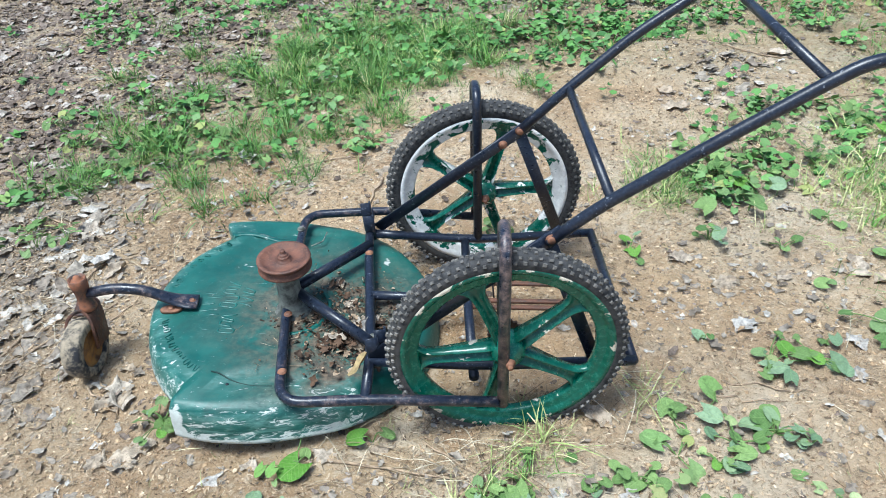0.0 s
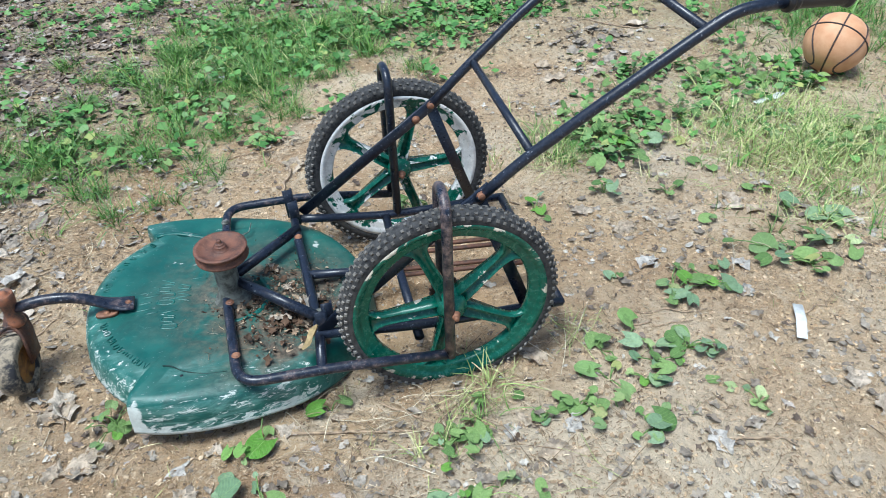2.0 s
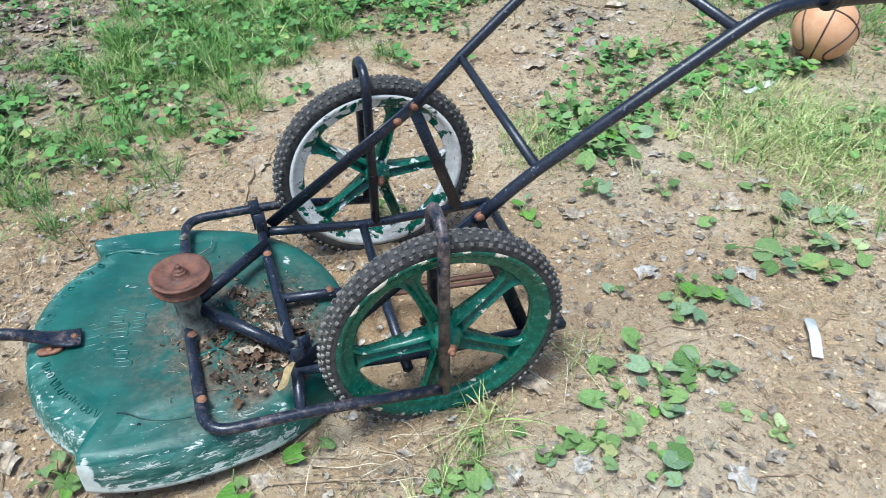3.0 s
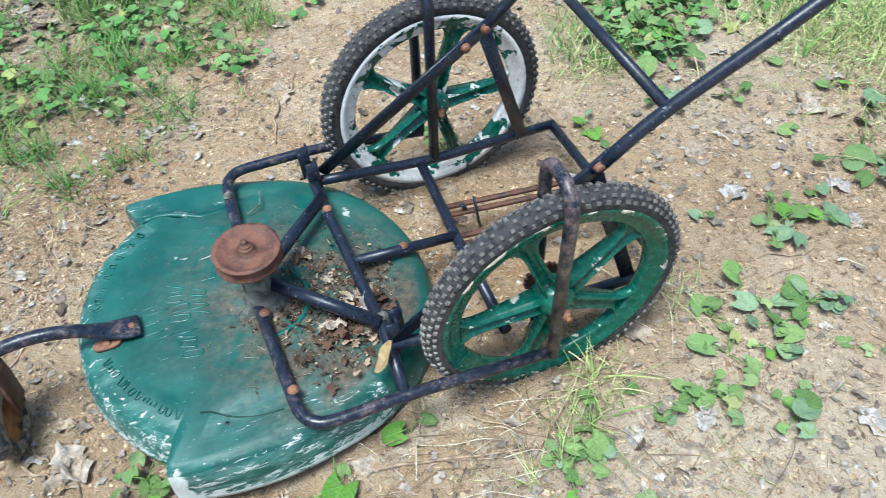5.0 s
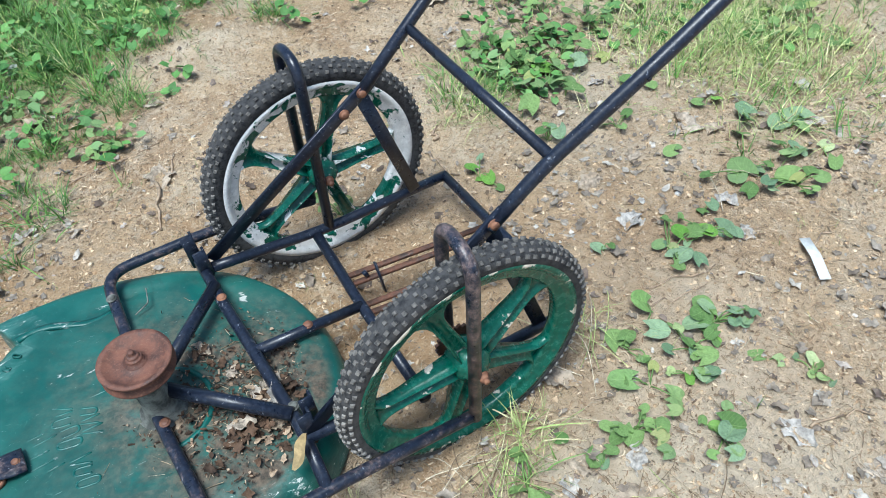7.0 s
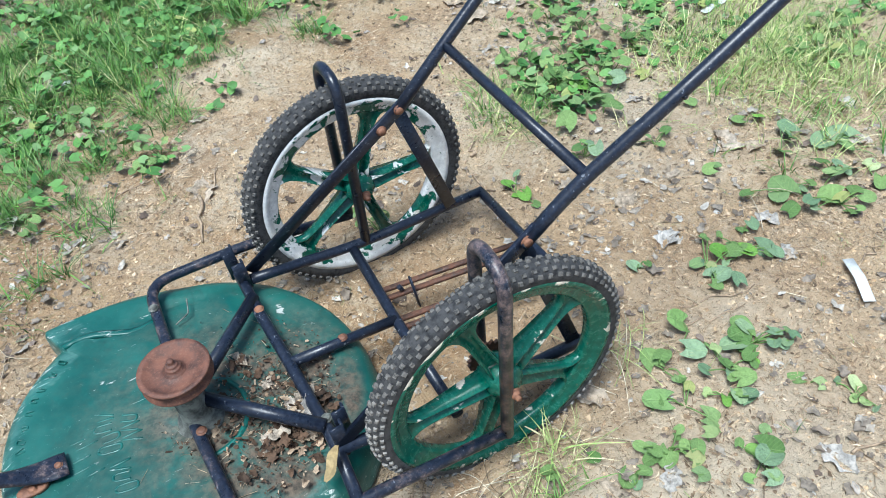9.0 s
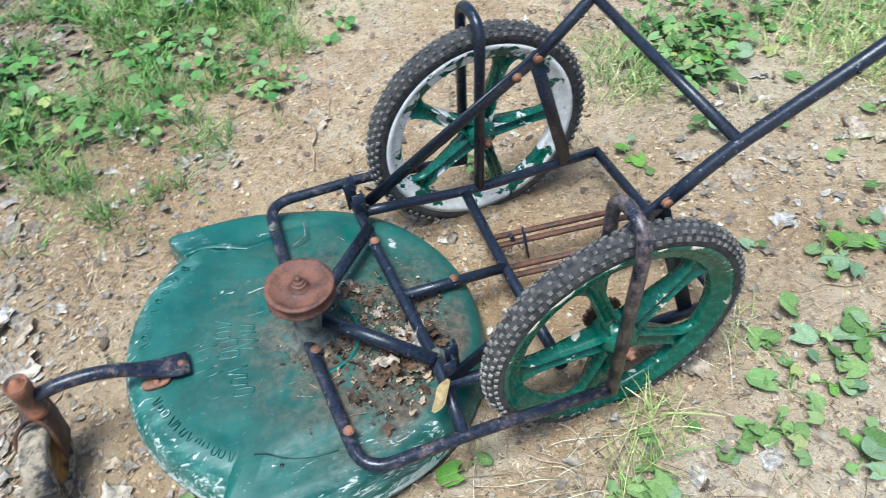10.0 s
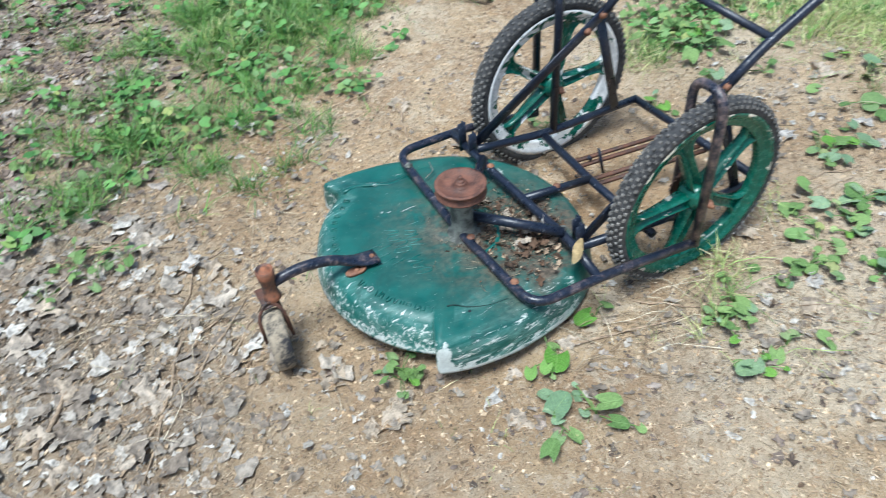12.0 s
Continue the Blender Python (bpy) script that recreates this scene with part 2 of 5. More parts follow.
LEAF_PALE = leaf_green("weed_leaf_pale", (0.135, 0.225, 0.120), (0.265, 0.365, 0.215))
LEAF_YELLOW = leaf_green("weed_leaf_yellow", (0.300, 0.400, 0.130), (0.460, 0.520, 0.270))
LEAF_MANY = leaf_green("weed_leaf_many", (0.045, 0.135, 0.030), (0.155, 0.335, 0.080), False)
STEM = plain("weed_stem", (0.14, 0.24, 0.06), 0.6)
GRASS = leaf_green("grass_blade", (0.038, 0.125, 0.022), (0.205, 0.385, 0.075), False)
GRASS_DRY = dead_leaf_material("grass_dry", (0.33, 0.45, 0.14), (0.60, 0.58, 0.27), (0.70, 0.62, 0.39), False)
DEAD = dead_leaf_material("dead_leaf", (0.40, 0.32, 0.235), (0.50, 0.43, 0.35), (0.46, 0.435, 0.40), True)
DEAD_MANY = dead_leaf_material("dead_leaf_many", (0.180, 0.145, 0.112), (0.350, 0.308, 0.254), (0.50, 0.465, 0.410), False, 0.45)
CRUMB = dead_leaf_material("crumb", (0.12, 0.080, 0.050), (0.44, 0.32, 0.20), (0.52, 0.40, 0.27), False)
DECK_CRUMB = dead_leaf_material("deck_crumb", (0.032, 0.022, 0.016), (0.16, 0.095, 0.058), (0.46, 0.35, 0.24), False)
# browner litter: back-left shade put into the colour, also sparse scraps on soil
SHADE_BROWN_MANY = dead_leaf_material("shade_brown_leaf_many", (0.095, 0.070, 0.054), (0.27, 0.212, 0.172), (0.43, 0.385, 0.335), False)
CLOD = dead_leaf_material("soil_clod", (0.36, 0.240, 0.135), (0.58, 0.43, 0.27), (0.66, 0.52, 0.35), False)
YELLOW_LEAF = plain("yellow_leaf", (0.36, 0.265, 0.125), 0.7, 0, 0.3)
PEBBLE = dead_leaf_material("pebble", (0.28, 0.19, 0.11), (0.46, 0.34, 0.22), (0.50, 0.39, 0.27), False)


def ball_material():
    k = Nodes("ball_leather")
    n = k.noise(14, 6, 0.65)
    c = k.mix(k.ramp(n, 0.3, 0.7), (0.56, 0.275, 0.135), (0.68, 0.39, 0.225))
    return k.done(c, 0.65, bump=k.cells(330), strength=0.35, depth=0.001)


BALL = ball_material()


# ---- mesh helpers ----
ORIGIN = {}


def link_mesh(name, verts, faces, material, smooth=True):
    me = bpy.data.meshes.new(name)
    me.from_pydata([tuple(v) for v in verts], [], faces)
    me.materials.append(material)
    me.polygons.foreach_set("use_smooth", [smooth] * len(me.polygons))
    me.update()
    return new(name, me)


def thing(name, at, label, category, group=""):
    ob = new(name)
    ob.location = at
    ob.empty_display_size = 0.05
    ORIGIN[ob] = Vector(at)
    return tagged(ob, label, category, group)


def part(name, shape, material, parent, label="", smooth=True):
    """One mesh object from a (verts, faces) pair in world metres, under a thing or a part."""
    o = ORIGIN[parent]
    ob = link_mesh(name, [Vector(v) - o for v in shape[0]], shape[1], material, smooth)
    ob.parent = parent
    ORIGIN[ob] = o
    return tagged(ob, label)


def join(*shapes):
    verts, faces = [], []
    for v, f in shapes:
        n = len(verts)
        verts += list(v)
        faces += [tuple(i + n for i in face) for face in f]
    return verts, faces


def moved(shape, m):
    return [m @ Vector(v) for v in shape[0]], shape[1]


def rounded(points, radius, steps=7):
    """A polyline with its corners rounded."""
    p = [Vector(q) for q in points]
    out = [p[0]]
    for a, b, c in zip(p, p[1:], p[2:]):
        u, w = (a - b), (c - b)
        d = min(radius, u.length * 0.49, w.length * 0.49)
        s, e = b + u.normalized() * d, b + w.normalized() * d
        out += [(s * (1 - t) ** 2 + b * 2 * t * (1 - t) + e * t * t) for t in [i / steps for i in range(steps + 1)]]
    return out + [p[-1]]


def sweep(points, profile, up=None, scale=None, caps=True):
    """Sweeps a closed profile of (side, up) pairs along a polyline."""
    p = [Vector(q) for q in points]
    n, verts, faces = len(profile), [], []
    side = None
    for i, q in enumerate(p):
        t = (p[min(i + 1, len(p) - 1)] - p[max(i - 1, 0)]).normalized()
        if up is not None:
            side = t.cross(Vector(up)).normalized()
        elif side is None:
            side = t.orthogonal().normalized()
        else:
            side = (side - t * side.dot(t)).normalized()
        top = side.cross(t)
        s = scale[i] if scale else (1, 1)
        verts += [q + side * a * s[0] + top * b * s[1] for a, b in profile]
    for i in range(len(p) - 1):
        for j in range(n):
            k = (j + 1) % n
            faces.append((i * n + j, i * n + k, (i + 1) * n + k, (i + 1) * n + j))
    if caps:
        faces += [tuple(reversed(range(n))), tuple(range((len(p) - 1) * n, len(p) * n))]
    return verts, faces


def circle(r, n=14):
    return [(r * math.cos(2 * math.pi * i / n), r * math.sin(2 * math.pi * i / n)) for i in range(n)]


def box_profile(w, h, c=0.0012):
    a, b = w / 2, h / 2
    return [(-a + c, -b), (a - c, -b), (a, -b + c), (a, b - c), (a - c, b), (-a + c, b), (-a, b - c), (-a, -b + c)]


def tube(points, r=0.011, corner=0.05, n=14):
    p = rounded(points, corner) if len(points) > 2 else [Vector(q) for q in points]
    return sweep(p, circle(r, n))


def strap(a, b, w, h, up):
    return sweep([a, b], box_profile(w, h), up)


def revolve(profile, centre, axis="Y", n=48, closed=False):
    """Turns a (radius, along) profile round an axis."""
    verts, faces, m = [], [], len(profile)
    for i in range(n):
        a = 2 * math.pi * i / n
        for r, h in profile:
            v = (r * math.cos(a), h, r * math.sin(a)) if axis == "Y" else (r * math.cos(a), r * math.sin(a), h)
            verts.append(Vector(v) + Vector(centre))
    for i in range(n):
        k = (i + 1) % n
        for j in range(m if closed else m - 1):
            q = (j + 1) % m
            faces.append((i * m + j, i * m + q, k * m + q, k * m + j))
    return verts, faces


def hex_bolt(at, normal, r=0.0085, h=0.007):
    turn = Vector(normal).to_track_quat("Z", "Y").to_matrix().to_4x4()
    prof = [(0.0001, h), (r * 0.85, h), (r, h * 0.7), (r, 0), (r * 1.35, 0), (r * 1.35, -0.002), (0.0001, -0.002)]
    return moved(revolve(prof, (0, 0, 0), "Z", 12), Matrix.Translation(at) @ turn)


# ---- ground ----
def bump(x, y, cx, cy, rx, ry):
    return math.exp(-((x - cx) / rx) ** 2 - ((y - cy) / ry) ** 2)


def ground_z(x, y):
    z = 0.012 * noise.noise((x * 1.7, y * 1.7, 3.1)) + 0.006 * noise.noise((x * 6, y * 6, 1.3)) + 0.0058 * noise.noise((x * 19, y * 19, 5.7)) + 0.0056 * noise.noise((x * 38, y * 38, 2.2)) + 0.0036 * noise.noise((x * 71, y * 71, 4.4))
    z += 0.075 * bump(x, y, 0.86, 1.88, 0.34, 0.12) - 0.03 * bump(x, y, 0.74, 1.60, 0.20, 0.11)
    z += 0.030 * bump(x, y, 0.02, 1.62, 0.26, 0.09) + 0.03 * bump(x, y, 0.05, 1.80, 0.30, 0.10)
    z += 0.006 * bump(x, y, 0.0, 0.05, 0.16, 0.10) - 0.004 * bump(x, y, 0.0, 0.63, 0.16, 0.10)
    z -= 0.012 * bump(x, y, -0.45, 0.34, 0.25, 0.25)
    return z - 0.004


def litter_amount(x, y):
    """How thickly dead leaves lie."""
    a = 1.3 * bump(x, y, -1.55, 0.45, 0.50, 0.75) + 0.75 * bump(x, y, -1.7, 2.0, 0.75, 0.9) + 0.35 * bump(x, y, -0.75, 1.9, 0.35, 0.3)
    a += 0.25 * bump(x, y, 0.95, 1.50, 0.16, 0.08) + 0.3 * bump(x, y, 1.05, 1.78, 0.25, 0.10)
    a += 0.18 * bump(x, y, -0.70, -0.15, 0.3, 0.25) + 0.22 * bump(x, y, 0.05, -0.25, 0.45, 0.2) + 0.2 * bump(x, y, 1.0, 1.7, 0.5, 0.3)
    a += 0.5 * bump(x, y, -0.5, 2.9, 2.0, 0.6) + 0.6 * bump(x, y, -2.35, 2.9, 0.7, 0.7)
    return min(1.0, a) * (0.55 + 0.9 * noise.noise((x * 3, y * 3, 8.0)) ** 2 + 0.35 * noise.noise((x * 2.2, y * 2.2, 2.0)))


def green_amount(x, y):
    """How thickly grass and weeds grow."""
    a = 1.0 * bump(x, y, -0.35, 2.15, 0.38, 0.34) + 0.8 * bump(x, y, 0.45, 2.25, 0.75, 0.42) + 0.75 * bump(x, y, 2.0, 1.9, 0.65, 0.6)
    a += 0.4 * bump(x, y, 1.40, 0.75, 0.30, 0.32) + 0.4 * bump(x, y, 1.9, 0.8, 0.4, 0.5) + 0.5 * bump(x, y, 0.72, 0.95, 0.22, 0.26)
    a += 0.5 * bump(x, y, 1.2, 1.35, 0.3, 0.25) + 0.4 * bump(x, y, -1.0, 1.4, 0.3, 0.25) + 0.5 * bump(x, y, 0.5, 3.2, 2.5, 0.6)
    return min(1.0, a)


def spread(lo, hi, a, b, step, far):
    """Even steps between a and b, growing ones out to lo and hi."""
    mid = list(np.arange(a, b + step / 2, step))
    left, right, s = [], [], step
    while s < far:
        s *= 1.5
        left.append(max(lo, (left[-1] if left else a) - s))
        right.append(min(hi, (right[-1] if right else b) + s))
    return [lo] + left[::-1] + mid + right + [hi]


gx, gy = spread(-900, 900, -2.2, 2.7, 0.0095, 150), spread(-900, 900, -0.8, 3.2, 0.0095, 150)
gv = [(x, y, ground_z(x, y)) for y in gy for x in gx]
gf = [(j * len(gx) + i, j * len(gx) + i + 1, (j + 1) * len(gx) + i + 1, (j + 1) * len(gx) + i) for j in range(len(gy) - 1) for i in range(len(gx) - 1)]
ground = tagged(link_mesh("ground", gv, gf, SOIL), "dry tan trodden soil with grit, straw and worn patches", "ground", kind="structure")
for key, fn in (("brown", lambda x, y: 0.40 * bump(x, y, 0.66, 0.10, 0.34, 0.24) + 0.75 * bump(x, y, 0.20, 0.33, 0.32, 0.30) + 0.75 * bump(x, y, 0.54, -0.22, 0.17, 0.13) + 0.5 * bump(x, y, 0.95, -0.25, 0.3, 0.25) + 0.7 * bump(x, y, 0.66, 1.58, 0.22, 0.13) + 0.6 * bump(x, y, -0.70, 0.85, 0.40, 0.30) + 0.7 * bump(x, y, -0.78, 0.02, 0.22, 0.30) + 0.5 * bump(x, y, 0.40, 1.20, 0.4, 0.15) + 0.15 * bump(x, y, 0.55, 0.35, 0.2, 0.2)), ("dry", lambda x, y: 0.10 * bump(x, y, 0.95, -0.05, 0.5, 0.4) + 1.0 * bump(x, y, 0.15, -0.34, 0.5, 0.20) + 0.6 * bump(x, y, 0.42, 0.02, 0.25, 0.22) + 0.8 * bump(x, y, 1.3, 1.0, 0.9, 0.7) + 0.3 * bump(x, y, 0.1, -0.3, 0.5, 0.2) + 0.25 * bump(x, y, -0.10, 1.15, 0.35, 0.3) + 0.9 * bump(x, y, 0.02, 1.62, 0.25, 0.08)), ("litter", litter_amount), ("green", lambda x, y: (0.75 if x < 0.7 or y > 1.7 else 0.3) * green_amount(x, y))):
    at = ground.data.attributes.new(key, "FLOAT", "POINT")
    at.data.foreach_set("value", [min(1.0, max(0.0, fn(x, y))) for x, y, z in gv])


# ---- mower ----
mower = thing("push_mower", (-0.2, 0.32, 0.0), "rusty green and black walk-behind mower on two bicycle wheels", "mower")

# deck: a round pan whose sides run out into two ears at the front
DC, N_DECK = Vector((-0.48, 0.345, 0)), 480


def deck_fall(x):
    """The pan hangs lower at the rear."""
    return -0.075 * (x + 0.62)



def deck_radius(a):
    """Rim radius of the pan by angle in degrees."""
    r = 0.338
    for ear, turn in ((236.5, 1), (123.5, -1)):
        d = (a - ear) * turn
        if 0 <= d < 48:
            r += 0.052 * (1 - d / 48) ** 1.6
        elif -1.6 < d < 0:
            r += 0.052 * (1 + d / 1.6)
    return r


def ear_edge(a):
    """The rolled shoulder tightens to a sharp fold towards the ears."""
    d = min((a - 236.5) if a >= 234.5 else 99, (123.5 - a) if a <= 125.5 else 99)
    return 0.30 + 0.70 * min(1.0, max(0.0, d) / 34)


def deck_shape():
    rings = [(0.0, 0.040), (-0.002, 0.046), (-0.006, 0.075), (-0.013, 0.098), (-0.023, 0.113), (-0.040, 0.121), (-0.065, 0.1245)]
    verts, faces = [], []
    angles = [360 * i / N_DECK for i in range(N_DECK)]
    for inset, z in rings:
        for a in angles:
            r = deck_radius(a) + inset * ear_edge(a)
            c, s = math.cos(radians(a)), math.sin(radians(a))
            dent = 0.003 * noise.noise((c * 3, s * 3, z * 20))
            verts.append(DC + Vector((r * c, r * s, z + dent - 0.010 * max(0, c) * (z < 0.05))))
    inner_rings = (0.97, 0.93, 0.88, 0.83, 0.78, 0.72, 0.66, 0.6, 0.52, 0.45, 0.37, 0.3, 0.215, 0.2, 0.1)
    for q in inner_rings:
        for a in angles:
            r = (deck_radius(a) * 0.25 + 0.338 * 0.75 - 0.065) * q
            z = 0.1245 + 0.006 * (1 - q * q) + (0.004 if q < 0.21 else 0)
            c, s = math.cos(radians(a)), math.sin(radians(a))
            # a shallow wavy step sets the two side flaps off from the crown
            z -= 0.006 * max(0.0, min(1.0, (abs(r * s) - 0.235 - 0.012 * math.sin(r * c * 28)) / 0.012)) * (r * c < 0.1)
            verts.append(DC + Vector((r * c, r * s, z + 0.0015 * noise.noise((r * c * 9, r * s * 9, 0)))))
    verts = [v + Vector((0, 0, deck_fall(v.x))) for v in verts]
    m = len(rings) + len(inner_rings)
    for j in range(m - 1):
        for i in range(N_DECK):
            k = (i + 1) % N_DECK
            faces.append((j * N_DECK + i, j * N_DECK + k, (j + 1) * N_DECK + k, (j + 1) * N_DECK + i))
    faces.append(tuple((m - 1) * N_DECK + i for i in range(N_DECK)))
    return verts, faces


shape = deck_shape()
deck = part("deck", shape, DECK, mower, "green painted pressed-steel cutting deck, scratched to pale primer along its skirt")
wear = deck.data.attributes.new("wear", "FLOAT", "POINT")
mud = deck.data.attributes.new("mud", "FLOAT", "POINT")
w_values, m_values, b_values = [], [], []
for v in shape[0]:
    d = v - DC
    a = math.degrees(math.atan2(d.y, d.x)) % 360
    ear = max(0, 1 - abs(a - 238.5) / 5) + max(0, 1 - abs(a - 121.5) / 5)
    v = v - Vector((0, 0, deck_fall(v.x)))
    low = max(0.0, min(1.0, (0.118 - v.z) / 0.07))
    front = 1.0 if 115 < a < 300 else 0.35
    w_values.append(min(1.0, low * front + 0.35 * (0.09 < v.z < 0.124) * (115 < a < 300)))
    flap = max(0.0, min(1.0, (a - 236) / 1.0, (242 - a) / 5)) * (v.z < 0.100)
    b_values.append(min(1.0, 0.52 * flap + 0.72 * (v.z > 0.115) * bump(v.x, v.y, -0.262, 0.478, 0.014, 0.045) + 0.75 * (v.z > 0.115) * bump(v.x, v.y, -0.615, 0.474, 0.012, 0.012) + 0.66 * ear * (v.z < 0.122) + (0.62 if 238 < a < 300 else 0.34) * (v.z < 0.058) * front))
    m_values.append((v.z > 0.115) * min(1.0, 1.5 * bump(v.x, v.y, -0.33, 0.22, 0.17, 0.20) + 0.5 * bump(v.x, v.y, -0.47, 0.34, 0.18, 0.2)))
wear.data.foreach_set("value", w_values)
mud.data.foreach_set("value", m_values)
deck.data.attributes.new("bare", "FLOAT", "POINT").data.foreach_set("value", b_values)
skin = deck.modifiers.new("thickness", "SOLIDIFY")
skin.thickness, skin.offset = 0.004, 1.0

# raised casting marks on the deck, worn past reading: plain bars
rnd = random.Random(4)


def deck_top(x, y):
    """Height of the pan's upper face."""
    dx, dy = x - DC.x, y - DC.y
    q = min(1.0, math.hypot(dx, dy) / (deck_radius(math.degrees(math.atan2(dy, dx)) % 360) * 0.25 + 0.338 * 0.75 - 0.065))
    step = max(0.0, min(1.0, (abs(dy) - 0.235 - 0.012 * math.sin(dx * 28)) / 0.012)) * (dx < 0.1)
    return 0.1245 + 0.006 * (1 - q * q) - 0.006 * step + 0.004 + deck_fall(x)


def raised_bar(x, y, angle, length, width, name="raised_letter"):
    z = 0.1270 + 0.0055 * max(0, 1 - ((x + 0.48) ** 2 + (y - 0.345) ** 2) / 0.075) + deck_fall(x)
    d = Vector((math.cos(angle), math.sin(angle), 0)) * length / 2
    c = Vector((x, y, z))
    return worn(part(name, sweep([c - d * 1.1 - Vector((0, 0, 0.003)), c - d * 0.85, c, c + d * 0.85, c + d * 1.1 - Vector((0, 0, 0.003))], [(width / 2 * p, 0.0034 * q) for p, q in ((1.3, -0.5), (0.8, 0.55), (0.35, 0.85), (-0.35, 0.85), (-0.8, 0.55), (-1.3, -0.5))], (0, 0, 1)), DECK, deck))


def raised_block(x, y, angle, tall, wide, thick):
    """One worn mark, past reading: a rounded ring, an arch or two bars, standing along the angle."""
    u, s = Vector((math.cos(angle), math.sin(angle), 0)), Vector((-math.sin(angle), math.cos(angle), 0))
    kind, flip = rnd.choice((0, 1, 1, 2, 2)), rnd.choice((-1, 1))
    if kind == 2:
        for q in (-0.4, 0.4):
            raised_bar(x + s.x * q * wide, y + s.y * q * wide, angle + flip * q * 0.5, tall, thick)
        return
    line = []
    for i in range(21):
        t = (2 * math.pi if kind == 0 else 1.25 * math.pi) * (i / 20 - 0.5)
        p = Vector((x, y, 0)) + u * (0.5 * tall * math.copysign(abs(math.cos(t)) ** 0.6, math.cos(t)) * flip) + s * (0.5 * wide * math.copysign(abs(math.sin(t)) ** 0.6, math.sin(t)))
        p.z = 0.1268 + 0.0055 * max(0, 1 - ((p.x + 0.48) ** 2 + (p.y - 0.345) ** 2) / 0.075) + deck_fall(p.x)
        line.append(p)
    worn(part("raised_letter", sweep(line, [(thick / 2 * p, 0.0038 * q) for p, q in ((1.3, -0.5), (0.8, 0.55), (0.35, 0.85), (-0.35, 0.85), (-0.8, 0.55), (-1.3, -0.5))], (0, 0, 1)), DECK, deck))


def worn(ob):
    """Paint rubbed off the raised marks."""
    ob.data.attributes.new("bare", "FLOAT", "POINT").data.foreach_set("value", [0.47] * len(ob.data.vertices))
    return ob


for x0, y0, count, size in ((-0.588, 0.325, 3, 0.034), (-0.625, 0.318, 4, 0.038), (-0.616, 0.232, 3, 0.036)):
    for i in range(count):
        raised_block(x0 + rnd.gauss(0, 0.002), y0 + i * size * 0.62, radians(rnd.gauss(-14, 6)), size, size * 0.40, size * 0.15)
for x0, y0, length in ((-0.672, 0.300, 0.046), (-0.672, 0.322, 0.030), (-0.660, 0.345, 0.040), (-0.672, 0.360, 0.026), (-0.655, 0.285, 0.03)):
    raised_bar(x0, y0, radians(4), length, 0.0045)
for a0, a1, count in ((131, 144, 3), (149, 166, 4), (171, 176, 1), (196, 232, 12)):
    for i in range(count):
        a = radians(a0 + (a1 - a0) * i / max(1, count - 1) + rnd.gauss(0, 0.4))
        raised_block(DC.x + 0.286 * math.cos(a), DC.y + 0.286 * math.sin(a), a + rnd.gauss(0, 0.12), rnd.uniform(0.012, 0.016), rnd.uniform(0.007, 0.010), 0.0030)
# wavy steps that set the side flaps off from the crown
rib = [(-0.662 + 0.02 * i, DC.y + 0.243 + 0.018 * math.sin(i * 0.55 + 0.6) + 0.0035 * max(0, i - 6), 0.1290 - 0.00025 * i + deck_fall(-0.662 + 0.02 * i)) for i in range(10)]
rib_part = part("deck_rib", sweep(rib, [(0.009, -0.001), (0.003, 0.0022), (-0.003, 0.0022), (-0.009, -0.001), (0, -0.003)], (0, 0, 1)), DECK, deck)
rib_part.data.attributes.new("bare", "FLOAT", "POINT").data.foreach_set("value", [0.44] * len(rib_part.data.vertices))
# dark green strip that colours in the shade along the near step
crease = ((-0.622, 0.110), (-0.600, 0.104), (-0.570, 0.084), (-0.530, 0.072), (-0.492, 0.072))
part("deck_crease", sweep([(p.x, p.y, deck_top(p.x, p.y) + 0.0020) for p in rounded([(x, y, 0) for x, y in crease], 0.03)], [(0.0016, -0.004), (0.0010, 0.0003), (-0.0008, 0.0003), (-0.0014, -0.004)], (0, 0, 1)), plain("crease_shade", (0.007, 0.034, 0.028), 0.6), deck, "dark strip coloured as the shade of the folded step between flap and crown")

for x, y in ((-0.640, 0.085), (-0.585, 0.078), (-0.530, 0.062), (-0.660, 0.055), (-0.640, 0.620)):
    z = deck_top(x, y) + 0.0010
    part("deck_hole", revolve([(0.0001, 0.0012), (0.0036, 0.0012), (0.0040, 0.0), (0.0040, -0.004)], (x, y, z), "Z", 12), GRIP, deck)
part("wire_hook", tube([(-0.455, 0.535, 0.129), (-0.425, 0.548, 0.133), (-0.418, 0.585, 0.135)], 0.0014, 0.006, 6), GREY_METAL, mower)

# welded tube frame
R = 0.0112
part("front_bar", tube([(-0.020, 0.010, 0.095), (-0.27, 0.012, 0.122), (-0.468, 0.008, 0.133), (-0.486, 0.30, 0.136), (-0.478, 0.655, 0.146), (-0.26, 0.662, 0.140), (-0.02, 0.668, 0.10)], R, 0.055), RAIL_RUST, mower, "black painted bent steel tube with brown rust along its top")
part("crossbar", tube([(-0.296, 0.012, 0.125), (-0.288, 0.13, 0.138), (-0.296, 0.32, 0.139), (-0.303, 0.46, 0.142), (-0.306, 0.66, 0.142)], R, 0.03), BLACK, mower)
part("crossbar", tube([(-0.058, 0.575, 0.088), (-0.068, 0.343, 0.083), (-0.072, 0.09, 0.085)], R, 0.03), BLACK, mower)
part("rear_bar", tube([(0.278, 0.586, 0.083), (0.264, 0.088, 0.108)], R), BLACK, mower)
